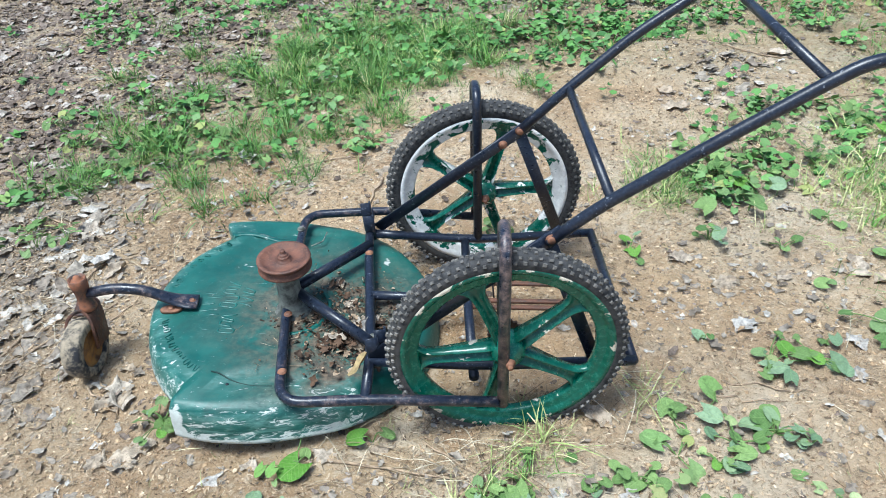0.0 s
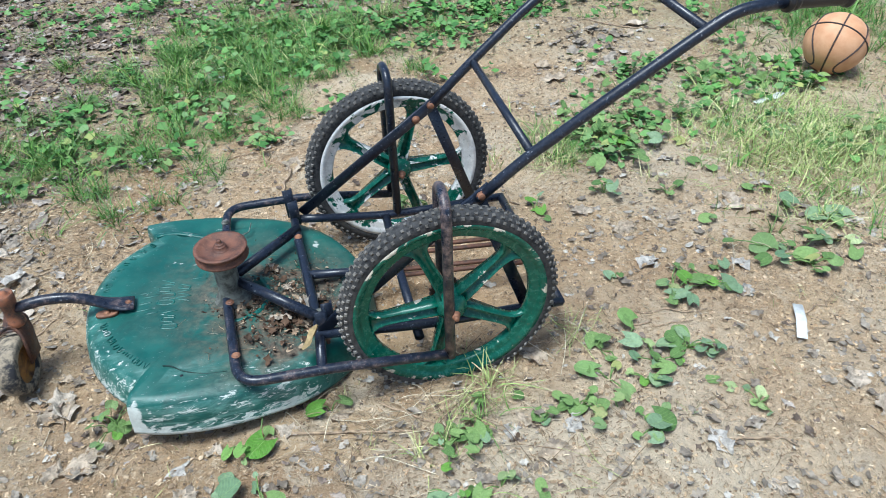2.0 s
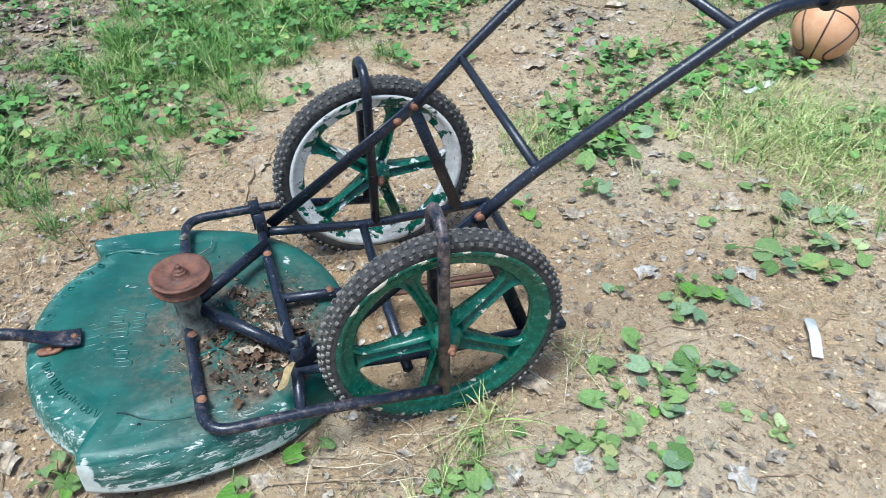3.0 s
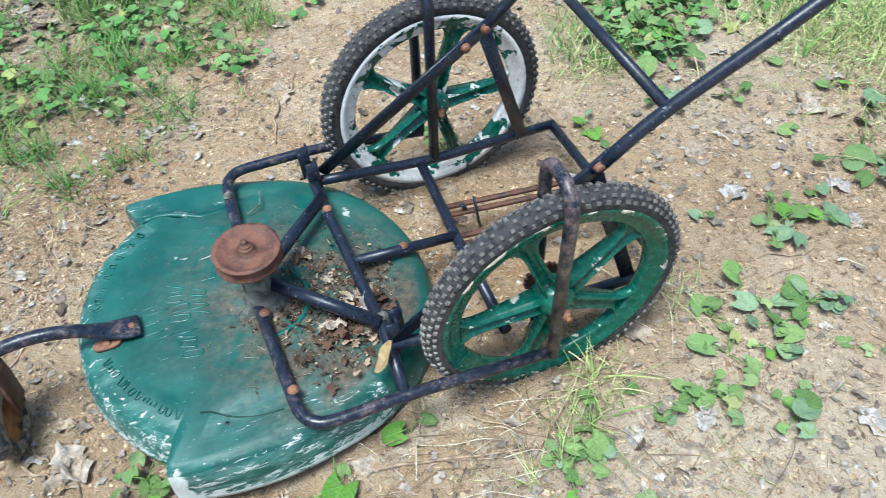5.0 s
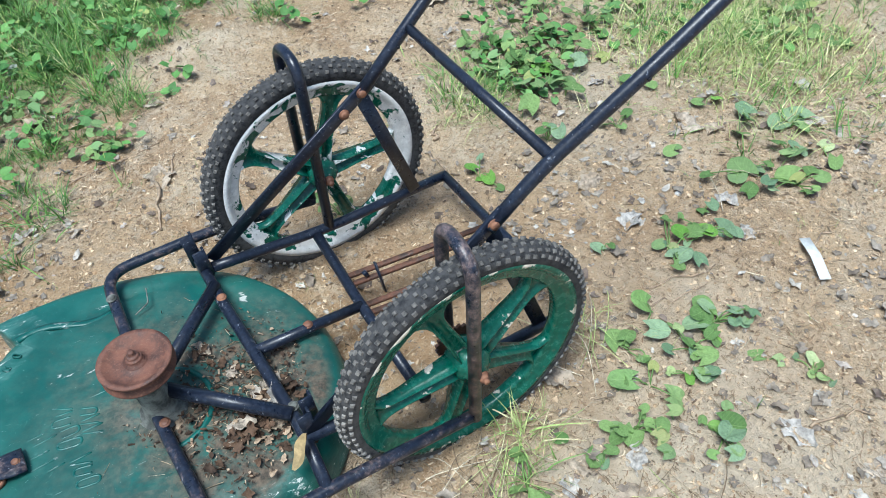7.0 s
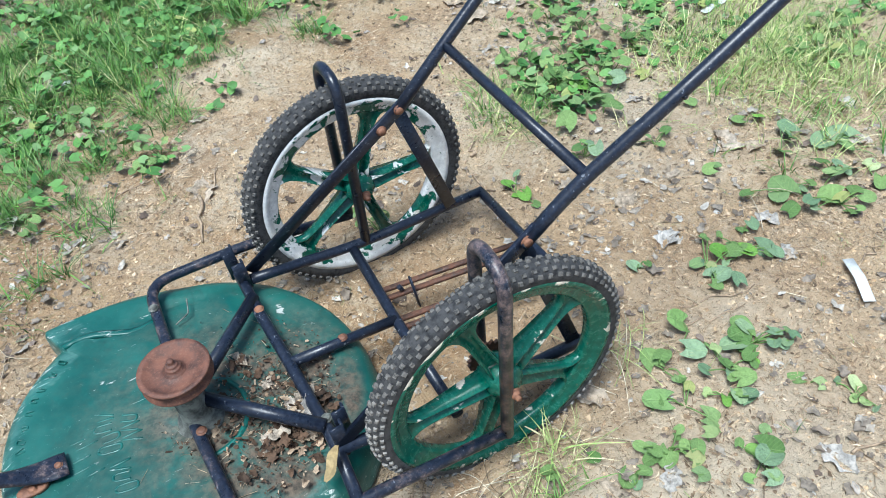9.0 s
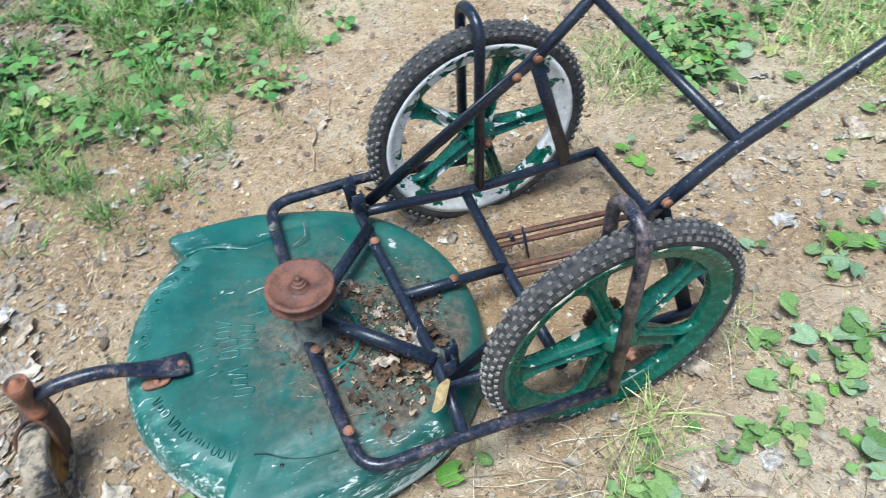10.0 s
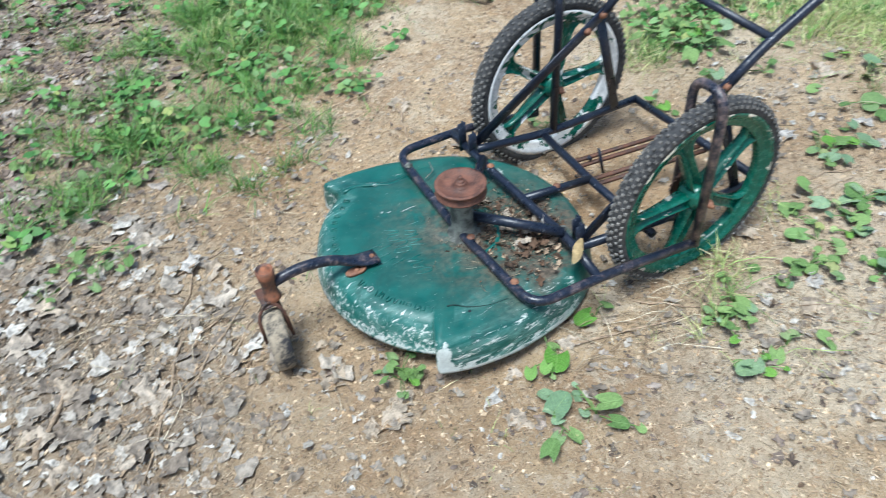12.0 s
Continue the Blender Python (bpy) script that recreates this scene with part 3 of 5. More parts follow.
part("side_rail", tube([(-0.295, 0.560, 0.140), (-0.17, 0.577, 0.108), (-0.03, 0.580, 0.088), (0.283, 0.587, 0.083)], R, 0.08), BLACK, mower)
part("side_rail", tube([(-0.29, 0.105, 0.138), (-0.05, 0.098, 0.112), (0.268, 0.090, 0.109)], R, 0.08), BLACK, mower)
part("centre_tube", tube([(-0.296, 0.316, 0.139), (-0.068, 0.345, 0.085)], R * 0.95), BLACK, mower)
for end in ((-0.291, 0.150, 0.152), (-0.300, 0.500, 0.150)):
    part("brace", tube([(-0.468, 0.315, 0.172), end], 0.0125), BLACK, mower)
for at, up in (((-0.477, 0.258, 0.147), (0, 0, 1)), ((-0.468, 0.083, 0.145), (0, 0, 1)), ((-0.301, 0.461, 0.153), (0, 0, 1)), ((-0.185, 0.331, 0.1235), (0, 0, 1))):
    part("bolt", hex_bolt(at, up, 0.0072, 0.003), BOLT, mower, "rusty bolt head")
for at in ((-0.283, 0.165, 0.150), (-0.481, 0.575, 0.157)):
    part("bolt", hex_bolt(at, (0, 0, 1), 0.0075, 0.004), GREY_METAL, mower, "bare pale bolt head")
# upright ears that once held the engine plate
for x, y, h in ((-0.278, 0.105, 0.20), (-0.262, 0.140, 0.19), (-0.300, 0.550, 0.20), (-0.308, 0.592, 0.212)):
    part("bracket", join(strap((x, y, 0.128), (x - 0.004, y, h), 0.024, 0.005, (0, 1, 0)), strap((x + 0.010, y + 0.008, 0.128), (x + 0.007, y + 0.008, h - 0.004), 0.005, 0.018, (0, 1, 0))), BLACK_RUSTY, mower)

# hoops that straddle the wheels and carry the axles
part("wheel_hoop", tube([(-0.020, 0.008, 0.090), (-0.018, 0.010, 0.485), (-0.012, 0.105, 0.485), (-0.012, 0.100, 0.10)], R, 0.046), HOOP_RUST, mower, "bent tube hoop with long rust stains")
part("wheel_hoop", tube([(-0.024, 0.580, 0.090), (-0.022, 0.575, 0.500), (-0.022, 0.672, 0.500), (-0.024, 0.672, 0.10)], R, 0.046), BLACK, mower)

# handlebars: flat straps at the foot, tube above, two cross tubes, rubber grips
for side, (y0, y1, y2, y3, rise) in enumerate(((0.100, 0.100, 0.058, 0.040, 0.0), (0.568, 0.524, 0.548, 0.575, 0.018))):
    part("handle_foot", strap((-0.282, y0 + 0.006, 0.148), (0.098, y1, 0.450), 0.028, 0.007, (0, 1, 0)), BLACK, mower, "flat black steel strap")
    part("handle_stay", strap((0.072, y1 + 0.006, 0.425), (0.190, y0 - 0.006 + 0.012 * side, 0.095), 0.028, 0.006, (0, 1, 0)), BLACK, mower)
    line = rounded([(0.070, y1, 0.424 + rise * 0.3), (0.160, y1 - 0.004, 0.500 + rise), (0.316, 0.3 * y1 + 0.7 * y2 - 0.003, 0.622 + rise), (0.488, y2 - 0.003, 0.737 + rise * 0.7), (0.545, y2 - 0.008 + 0.012 * side, 0.772 + rise * 0.4), (0.66, y3, 0.7805)], 0.045)
    part("handle_tube", sweep(line, circle(0.0114, 18), None, None), BLACK, mower)
    grip_line = [(0.632 + 0.001 * i, y3 + 0.00004 * i, 0.7815 - 0.00006 * i) for i in range(0, 137, 3)]
    flare = [(1.28 if (i < 3 or i > 42) else 1.16 if 4 <= i <= 6 else 0.96 + 0.05 * (i % 2)) for i in range(46)]
    part("grip", sweep(grip_line, circle(0.0165, 18), None, [(f, f) for f in flare]), GRIP, mower, "ribbed black rubber grip")
    for at in ((0.072, y1 - 0.006, 0.434), (0.034, y1 + 0.002, 0.396)) if side else ((0.076, y1 - 0.006, 0.434),):
        part("bolt", hex_bolt(at, (0, -1, 0), 0.008, 0.006), BOLT, mower, "rusty bolt head")
    for hx, hy, hz in ((0.152, y1 - 0.0165, 0.491), (0.314, 0.3 * y1 + 0.7 * y2 - 0.0155, 0.6185), (0.526, y2 - 0.016, 0.757), (0.583, y2 - 0.019, 0.7765)):
        part("hole", hex_bolt((hx, hy, hz + rise * 0.8), (0, -1, -0.25), 0.0026, 0.0006), GRIP, mower)
part("handle_crossbar", tube([(0.178, 0.098, 0.518), (0.180, 0.522, 0.532)], 0.0092), BLACK, mower)
part("handle_crossbar", tube([(0.488, 0.058, 0.743), (0.490, 0.548, 0.752)], 0.0092), BLACK, mower)

# drive linkage: rusty flat bars between the cross tubes
for y, z in ((0.430, 0.085), (0.408, 0.082), (0.345, 0.080), (0.322, 0.080)):
    part("link_bar", strap((-0.060, y, z), (0.272, y - 0.04, z), 0.012, 0.008, (0, 0, 1)), RUST_DARK, mower, "rusty flat steel bar")
part("link_clip", join(strap((-0.006, 0.395, 0.128), (-0.002, 0.372, 0.060), 0.012, 0.004, (1, 0, 0)), strap((-0.03, 0.405, 0.096), (-0.022, 0.405, 0.10), 0.01, 0.014, (0, 0, 1))), BLACK_RUSTY, mower)

# spindle and pulley
part("spindle_housing", revolve([(0.044, 0.112), (0.042, 0.126), (0.031, 0.134), (0.027, 0.150), (0.026, 0.205), (0.030, 0.236), (0.028, 0.252), (0.0001, 0.252)], (-0.474, 0.303, 0), "Z", 32), GREY_METAL, mower, "grey cast spindle housing crusted with dirt")
part("deck_ring", revolve([(0.090, 0.124), (0.088, 0.1345), (0.081, 0.1345), (0.079, 0.124)], (-0.474, 0.303, deck_fall(-0.474)), "Z", 48), DECK, mower)
pz = 0.255
pulley = part("pulley", revolve([(0.0001, pz + 0.011), (0.020, pz + 0.011), (0.022, pz + 0.009), (0.046, pz + 0.010), (0.050, pz + 0.017), (0.0590, pz + 0.018), (0.0597, pz + 0.0145), (0.052, pz + 0.006), (0.052, pz + 0.002), (0.0597, pz - 0.005), (0.059, pz - 0.008), (0.030, pz - 0.008), (0.0001, pz - 0.008)], (-0.472, 0.304, 0), "Z", 56), RUST, mower, "rusty cast V-belt pulley lying flat")
part("pulley_nut", join(hex_bolt((-0.472, 0.304, pz + 0.012), (0, 0, 1), 0.0145, 0.010), hex_bolt((-0.472, 0.304, pz + 0.021), (0, 0, 1), 0.0105, 0.006), hex_bolt((-0.472, 0.304, pz + 0.026), (0, 0, 1), 0.0058, 0.010)), RUST, pulley)

# caster on its arm
arm_line = rounded([(-0.938, 0.318, 0.190), (-0.870, 0.320, 0.201), (-0.805, 0.318, 0.192), (-0.755, 0.318, 0.164), (-0.725, 0.319, 0.151), (-0.692, 0.320, 0.1455)], 0.045)
flat = [max(0.0, min(1.0, (p.x + 0.785) / 0.07)) for p in arm_line]
part("caster_arm", sweep(arm_line, circle(0.0122, 18), (0, 0, 1), [(1 + 1.05 * f, 1 - 0.55 * f) for f in flat]), RAIL_RUST, mower, "curved black tube arm with a flattened end")
lug = [(0.019 * math.cos(a) + (0.012 if math.cos(a) > 0 else 0), 0.0125 * math.sin(a)) for a in [2 * math.pi * i / 18 for i in range(18)]]
part("arm_flange", sweep([(-0.745, 0.303, 0.1385), (-0.745, 0.303, 0.1440), (-0.745, 0.303, 0.1455)], lug, (0, 1, 0), [(1, 1), (1, 1), (0.9, 0.86)]), BOLT, mower, "rusty bolted flange")
for at in ((-0.750, 0.300, 0.1460), (-0.704, 0.318, 0.1520)):
    part("bolt", hex_bolt(at, (0, 0, 1), 0.0060, 0.004), BOLT, mower)
CT = Vector((-0.942, 0.318, 0))
caster = part("caster_fork", join(
    sweep(rounded([CT + Vector((-0.048, -0.058, 0.082)), CT + Vector((-0.047, -0.030, 0.140)), CT + Vector((-0.012, -0.012, 0.158)), CT + Vector((0.010, -0.030, 0.135)), CT + Vector((0.013, -0.052, 0.068))], 0.022), box_profile(0.0075, 0.0030), (0.1, -1, 0.2)),
    sweep(rounded([CT + Vector((-0.030, 0.004, 0.152)), CT + Vector((0.006, 0.006, 0.150)), CT + Vector((0.012, 0.000, 0.115)), CT + Vector((0.012, -0.012, 0.058))], 0.015), box_profile(0.004, 0.056), (0, 1, 0.25), None)), rust_material("caster_rust", (0.020, 0.017, 0.018), (0.125, 0.052, 0.030)), mower, "dark rusty caster fork of bent strap")
part("caster_pivot", revolve([(0.0001, 0.240), (0.0065, 0.240), (0.0070, 0.233), (0.0120, 0.233), (0.0125, 0.229), (0.0165, 0.229), (0.0175, 0.236), (0.0195, 0.235), (0.0200, 0.224), (0.0185, 0.206), (0.0165, 0.203), (0.0165, 0.166), (0.0185, 0.162), (0.0200, 0.152), (0.0150, 0.146), (0.0001, 0.146)], CT, "Z", 26), rust_material("pivot_rust", (0.050, 0.036, 0.034), (0.33, 0.130, 0.065)), mower, "rust-brown caster pivot with an open cup on top")
WC, WAX = Vector((-0.962, 0.274, 0.066)), pose(0, 0, 0, 0, -6, 84)
tyre = moved(revolve([(0.046, 0.0215), (0.060, 0.0225), (0.0670, 0.0205), (0.0695, 0.012), (0.0700, 0.0), (0.0695, -0.012), (0.0670, -0.0205), (0.060, -0.0225), (0.046, -0.0215), (0.040, 0.0)], (0, 0, 0), "Y", 44, True), Matrix.Translation(WC) @ WAX)
k = Nodes("caster_rubber")
mud_mask = k.ramp(k.noise(30, 6, 0.7), 0.38, 0.58)
CASTER_RUBBER = k.done(k.mix(mud_mask, (0.028, 0.028, 0.032), k.tone((0.34, 0.28, 0.20), 0.4, k.noise(90, 5, 0.7))), 0.9, bump=k.noise(70, 6, 0.7), strength=0.6, depth=0.003)
part("caster_tyre", tyre, CASTER_RUBBER, caster, "worn solid tyre caked with grey mud")
part("caster_hub", moved(revolve([(0.0001, 0.014), (0.009, 0.014), (0.011, 0.004), (0.030, -0.004), (0.040, 0.004), (0.047, 0.019), (0.047, -0.019), (0.040, -0.010), (0.030, -0.008), (0.011, -0.012), (0.0001, -0.014)], (0, 0, 0), "Y", 28), Matrix.Translation(WC) @ WAX), rust_material("orange_rust", (0.06, 0.028, 0.015), (0.40, 0.19, 0.05)), caster, "orange-rusted dished hub")


# bicycle wheels
def mag_wheel(cx, cy, cz, k, rc, rt, offset, rim_paint, spoke_paint, tread_paint, label, seed):
    c = Vector((cx, cy, cz))
    rim = part("wheel", revolve([(k * r, w) for r, w in ((0.160, 0.004), (0.161, 0.009), (0.165, 0.0115), (0.1755, 0.0118), (0.1795, 0.0150), (0.1850, 0.0205), (0.1935, 0.0215), (0.1935, -0.0215), (0.1850, -0.0205), (0.1795, -0.0150), (0.1755, -0.0118), (0.165, -0.0115), (0.161, -0.009), (0.160, -0.004))], c, "Y", 96, True), rim_paint, mower, label)
    reach = [math.hypot(v.co.x + ORIGIN[rim].x - cx, v.co.z + ORIGIN[rim].z - cz) / k for v in rim.data.vertices]
    rim.data.attributes.new("edge", "FLOAT", "POINT").data.foreach_set("value", [1.0 if r > 0.185 else 0.0 for r in reach])
    prof = [(-0.85, -1), (-0.70, -1), (-0.45, -0.12), (0.45, -0.12), (0.70, -1), (0.85, -1), (1, 0), (0.85, 1), (0.70, 1), (0.45, 0.12), (-0.45, 0.12), (-0.70, 1), (-0.85, 1), (-1, 0)]
    for i in range(5):
        a = radians(offset + 72 * i)
        d = Vector((math.cos(a), 0, math.sin(a)))
        radii = [k * r for r in (0.018, 0.040, 0.075, 0.115, 0.134, 0.146, 0.155, 0.162, 0.170)]
        sizes = [(0.0165, 0.020), (0.0155, 0.019), (0.0140, 0.016), (0.0135, 0.0125), (0.0150, 0.0115), (0.0190, 0.0110), (0.027, 0.0105), (0.040, 0.0100), (0.060, 0.0095)]
        spoke = part("spoke", sweep([c + d * r for r in radii], prof, (0, 1, 0), sizes), spoke_paint, rim)
        spoke.data.attributes.new("edge", "FLOAT", "POINT").data.foreach_set("value", [0.40 if abs(prof[v % len(prof)][1]) == 1 else 0.0 for v in range(len(spoke.data.vertices))])
    part("hub", revolve([(0.0001, 0.040), (0.012, 0.040), (0.013, 0.034), (0.022, 0.033), (0.024, 0.028), (0.031, 0.024), (0.034, 0.014), (0.034, -0.014), (0.031, -0.024), (0.024, -0.028), (0.022, -0.033), (0.013, -0.034), (0.012, -0.040), (0.0001, -0.040)], c, "Y", 40), spoke_paint, rim)
    part("axle", join(revolve([(0.0001, 0.060), (0.0050, 0.060), (0.0050, -0.060), (0.0001, -0.060)], c, "Y", 14), hex_bolt(c + Vector((0, -0.046, 0)), (0, -1, 0), 0.0085, 0.008), hex_bolt(c + Vector((0, 0.052, 0)), (0, 1, 0), 0.0095, 0.012)), BOLT, rim, "rusty axle and nuts")
    ring = [(rc + rt * math.cos(radians(t)), rt * 1.02 * math.sin(radians(t))) for t in range(-138, 139, 12)]
    body = part("tyre", revolve(ring, c, "Y", 96), RUBBER, rim, "worn black knobbly tyre, grey with dust")
    rr, verts, faces = random.Random(seed), [], []
    for i in range(78):
        for row, tilt in enumerate((-66, -40, -13, 13, 40, 66)):
            a = 2 * math.pi * (i + 0.5 * (row % 2) + rr.uniform(-0.05, 0.05)) / 78
            if rr.random() < 0.02:
                continue
            t = radians(tilt + rr.uniform(-2, 2))
            rad = Vector((math.cos(a), 0, math.sin(a)))
            tan = Vector((-math.sin(a), 0, math.cos(a)))
            up = rad * math.cos(t) + Vector((0, math.sin(t), 0))
            side = up.cross(tan)
            at = c + rad * rc + up * (rt - 0.001) + Vector((0, 0.0005, 0)) * math.sin(t)
            hw, hl, hh = rr.uniform(0.0028, 0.0034), rr.uniform(0.0030, 0.0038), rr.uniform(0.0036, 0.0048)
            n = len(verts)
            verts += [at + side * sx * hw + tan * sy * hl for sx, sy in ((-1.15, -1.1), (1.15, -1.1), (1.15, 1.1), (-1.15, 1.1))]
            verts += [at + side * sx * hw + tan * sy * hl + up * hh for sx, sy in ((-0.85, -0.85), (0.85, -0.85), (0.85, 0.85), (-0.85, 0.85))]
            faces += [(n, n + 1, n + 5, n + 4), (n + 1, n + 2, n + 6, n + 5), (n + 2, n + 3, n + 7, n + 6), (n + 3, n, n + 4, n + 7), (n + 4, n + 5, n + 6, n + 7)]
    tagged(part("tread", (verts, faces), tread_paint, rim, "", False), kind="stuff")
    return rim


near_wheel = mag_wheel(-0.008, 0.048, 0.211, 1.093, 0.2165, 0.0218, 40, WHEEL_NEAR, WHEEL_NEAR, TREAD, "green five-spoke moulded wheel, paint chipped to cream", 11)
far_wheel = mag_wheel(-0.004, 0.627, 0.212, 1.115, 0.2275, 0.0232, 0, WHEEL_FAR, WHEEL_FAR_SPOKE, TREAD_FAR, "five-spoke moulded wheel with its rim worn back to white", 12)
teeth = []
for i in range(18):
    a0 = 2 * math.pi * i / 18
    teeth += [(0.036 * math.cos(a0 + q), 0.036 * math.sin(a0 + q)) if 0.08 < q < 0.25 else (0.031 * math.cos(a0 + q), 0.031 * math.sin(a0 + q)) for q in (0.0, 0.1, 0.2, 0.3)]
part("sprocket", sweep([(-0.008, 0.088, 0.211), (-0.008, 0.093, 0.211)], teeth, (0, 0, 1)), RUST_DARK, near_wheel, "small toothed drive sprocket", False)


# ---- ball ----
BR = 0.1145
BC = Vector((1.815, 1.185, BR - 0.002))
ball = thing("basketball", (BC.x, BC.y, 0), "faded orange basketball with dark seams resting in short grass", "ball")
part("ball_shell", revolve([(max(0.0001, BR * math.sin(radians(t))), -BR * math.cos(radians(t))) for t in range(0, 181, 6)], BC, "Z", 60), BALL, ball)
pole = Vector((-0.32, -0.46, 0.83)).normalized()
belt = (Vector((0.70, -0.70, -0.25)) - pole * Vector((0.70, -0.70, -0.25)).dot(pole)).normalized()
turn = Matrix((pole, belt, pole.cross(belt))).transposed()


def seam_line(fn, n=72):
    pts = [BC + (turn @ Vector(fn(2 * math.pi * i / n)).normalized()) * (BR + 0.0002) for i in range(n + 1)]
    return sweep(pts, circle(0.0034, 6), caps=False)


part("seam", seam_line(lambda a: (math.cos(a), math.sin(a), 0)), SEAM, ball)
part("seam", seam_line(lambda a: (math.cos(a), 0, math.sin(a))), SEAM, ball)
for s in (-1, 1):
    part("seam", seam_line(lambda a: (0.62 * math.cos(a) * 1.0, s * (0.55 + 0.22 * math.cos(2 * a)), 0.95 * math.sin(a))), SEAM, ball)


# ---- ground cover ----
def blade(length, width_at, rows=7, cols=5, fold=0.25, curl=0.3, wave=0.05, back=0.0, seed=0, teeth=0.0):
    """A thin leaf along +x from the stalk at 0, with a midrib fold, a curl and an uneven edge."""
    rr = random.Random(seed)
    ph = [rr.uniform(0, 6) for _ in range(4)]
    verts, faces = [], []
    for i in range(rows):
        s = i / (rows - 1)
        w = width_at(s) * length
        for j in range(cols):
            v = 2 * j / (cols - 1) - 1
            x = s * length - back * length * abs(v) ** 1.4 * (1 - s) ** 2
            y = v * w * (1 + (teeth * math.sin(i * 2.6 + ph[2]) if abs(v) > 0.9 else 0))
            z = fold * abs(y) + curl * length * (s - 0.45) ** 2 + wave * length * (math.sin(5 * s + 3 * v + ph[0]) * 0.6 + math.sin(9 * s * v + ph[1]) * 0.4)
            verts.append((x, y, z))
    for i in range(rows - 1):
        for j in range(cols - 1):
            a = i * cols + j
            faces.append((a, a + 1, a + cols + 1, a + cols))
    return verts, faces


def heart(s):
    return 0.54 * math.sqrt(max(0.0004, 1 - ((s - 0.40) / 0.605) ** 2))


def lobed(seed):
    rr = random.Random(seed)
    lobes, ph, fat = rr.choice((2.5, 3, 3.5)), rr.uniform(0, 0.6), rr.uniform(0.28, 0.46)
    return lambda s: max(0.004, fat * math.sin(math.pi * min(0.995, s * 0.93 + 0.05)) * (0.80 + 0.22 * math.cos(2 * math.pi * (lobes * s + ph))))


def cast(name, templates, spots, material, smooth=True):
    """One mesh of many small pieces: spots are (matrix, scale) pairs."""
    rr = random.Random(len(spots))
    arrays = [(np.array(v, dtype=float), f) for v, f in templates]
    verts, faces, n = [], [], 0
    for m in spots:
        v, f = arrays[rr.randrange(len(arrays))]
        q = np.array(m)
        verts.append(v @ q[:3, :3].T + q[:3, 3])
        faces += [tuple(i + n for i in face) for face in f]
        n += len(v)
    return link_mesh(name, np.concatenate(verts).tolist(), faces, material, smooth)


def lay(x, y, lift, yaw, pitch, roll, size):
    return Matrix.Translation((x, y, ground_z(x, y) + lift)) @ Euler((roll, pitch, yaw)).to_matrix().to_4x4() @ Matrix.Diagonal((size, size, size, 1))


def under_mower(x, y):
    return (x + 0.48) ** 2 + (y - 0.345) ** 2 < 0.30 ** 2


def inner(x, y):
    """Thins the ground cover out towards its far borders, unevenly."""
    wobble = 0.25 * noise.noise((x * 2.5, y * 2.5, 12.0))
    return min(1.0, max(0.0, (x + 2.9) / 0.5 + wobble), max(0.0, (2.9 - x) / 0.5 + wobble), max(0.0, (3.75 - y) / 0.5 + wobble), max(0.0, (y + 0.85) / 0.3 + wobble))


rnd = random.Random(21)
LEAVES = [blade(1, lobed(i), rnd.choice((6, 7, 8)), 4, rnd.uniform(-0.2, 0.4), rnd.uniform(-0.4, 0.7), 0.11, 0.0, i, 0.30) for i in range(18)]

# thick litter of fallen leaves
spots, darker = [], []
while len(spots) + len(darker) < 19000:
    x, y = rnd.uniform(-2.8, 2.9), rnd.uniform(-0.8, 3.7)
    if rnd.random() < (0.035 + (0.75 if y < 0.1 else 1.15) * litter_amount(x, y)) * inner(x, y) and not under_mower(x, y):
        size = rnd.choice((0.009, 0.012, 0.016, 0.022, 0.030, 0.042, 0.062)) * rnd.uniform(0.7, 1.25) * (1 if litter_amount(x, y) > 0.2 else 0.5)
        m = lay(x, y, rnd.uniform(0.000, 0.005), rnd.uniform(0, 6.3), rnd.gauss(0, 0.12), rnd.gauss(0, 0.16) + (math.pi if rnd.random() < 0.4 else 0), size)
        # leaves at the back left take the shade-dark colour, as do sparse ones
        (darker if (y > 0.95 + 0.3 * rnd.random() and x < 0.2) or litter_amount(x, y) < 0.13 else spots).append(m)
tagged(cast("leaf_litter", LEAVES, spots, DEAD_MANY), "pale brown and grey fallen leaves lying thick on soil", "leaf litter", kind="stuff")
tagged(cast("shade_brown_leaf_litter", LEAVES, darker, SHADE_BROWN_MANY), "fallen leaves coloured dark for the shade at the back left, and dark brown ones on bare soil", "leaf litter", kind="stuff")

# torn scraps of leaf strewn thinly over the trodden soil
scraps = []
while len(scraps) < 2600:
    x, y = rnd.uniform(-1.0, 1.6), rnd.uniform(-0.6, 1.3)
    if rnd.random() < max(0.03, 0.28 + 1.3 * noise.noise((x * 3.4, y * 3.4, 21.0)) + 0.5 * bump(x, y, 0.05, -0.28, 0.5, 0.18)) and not under_mower(x, y):
        scraps.append(lay(x, y, rnd.uniform(0.001, 0.005), rnd.uniform(0, 6.3), rnd.gauss(0, 0.2), rnd.gauss(0, 0.25) + rnd.choice((0, math.pi)), rnd.choice((0.008, 0.012, 0.016, 0.022, 0.032)) * rnd.uniform(0.8, 1.2)))
tagged(cast("leaf_scraps", LEAVES, scraps, DEAD_MANY), "torn grey-brown scraps of leaf strewn over soil", "leaf litter", kind="stuff")

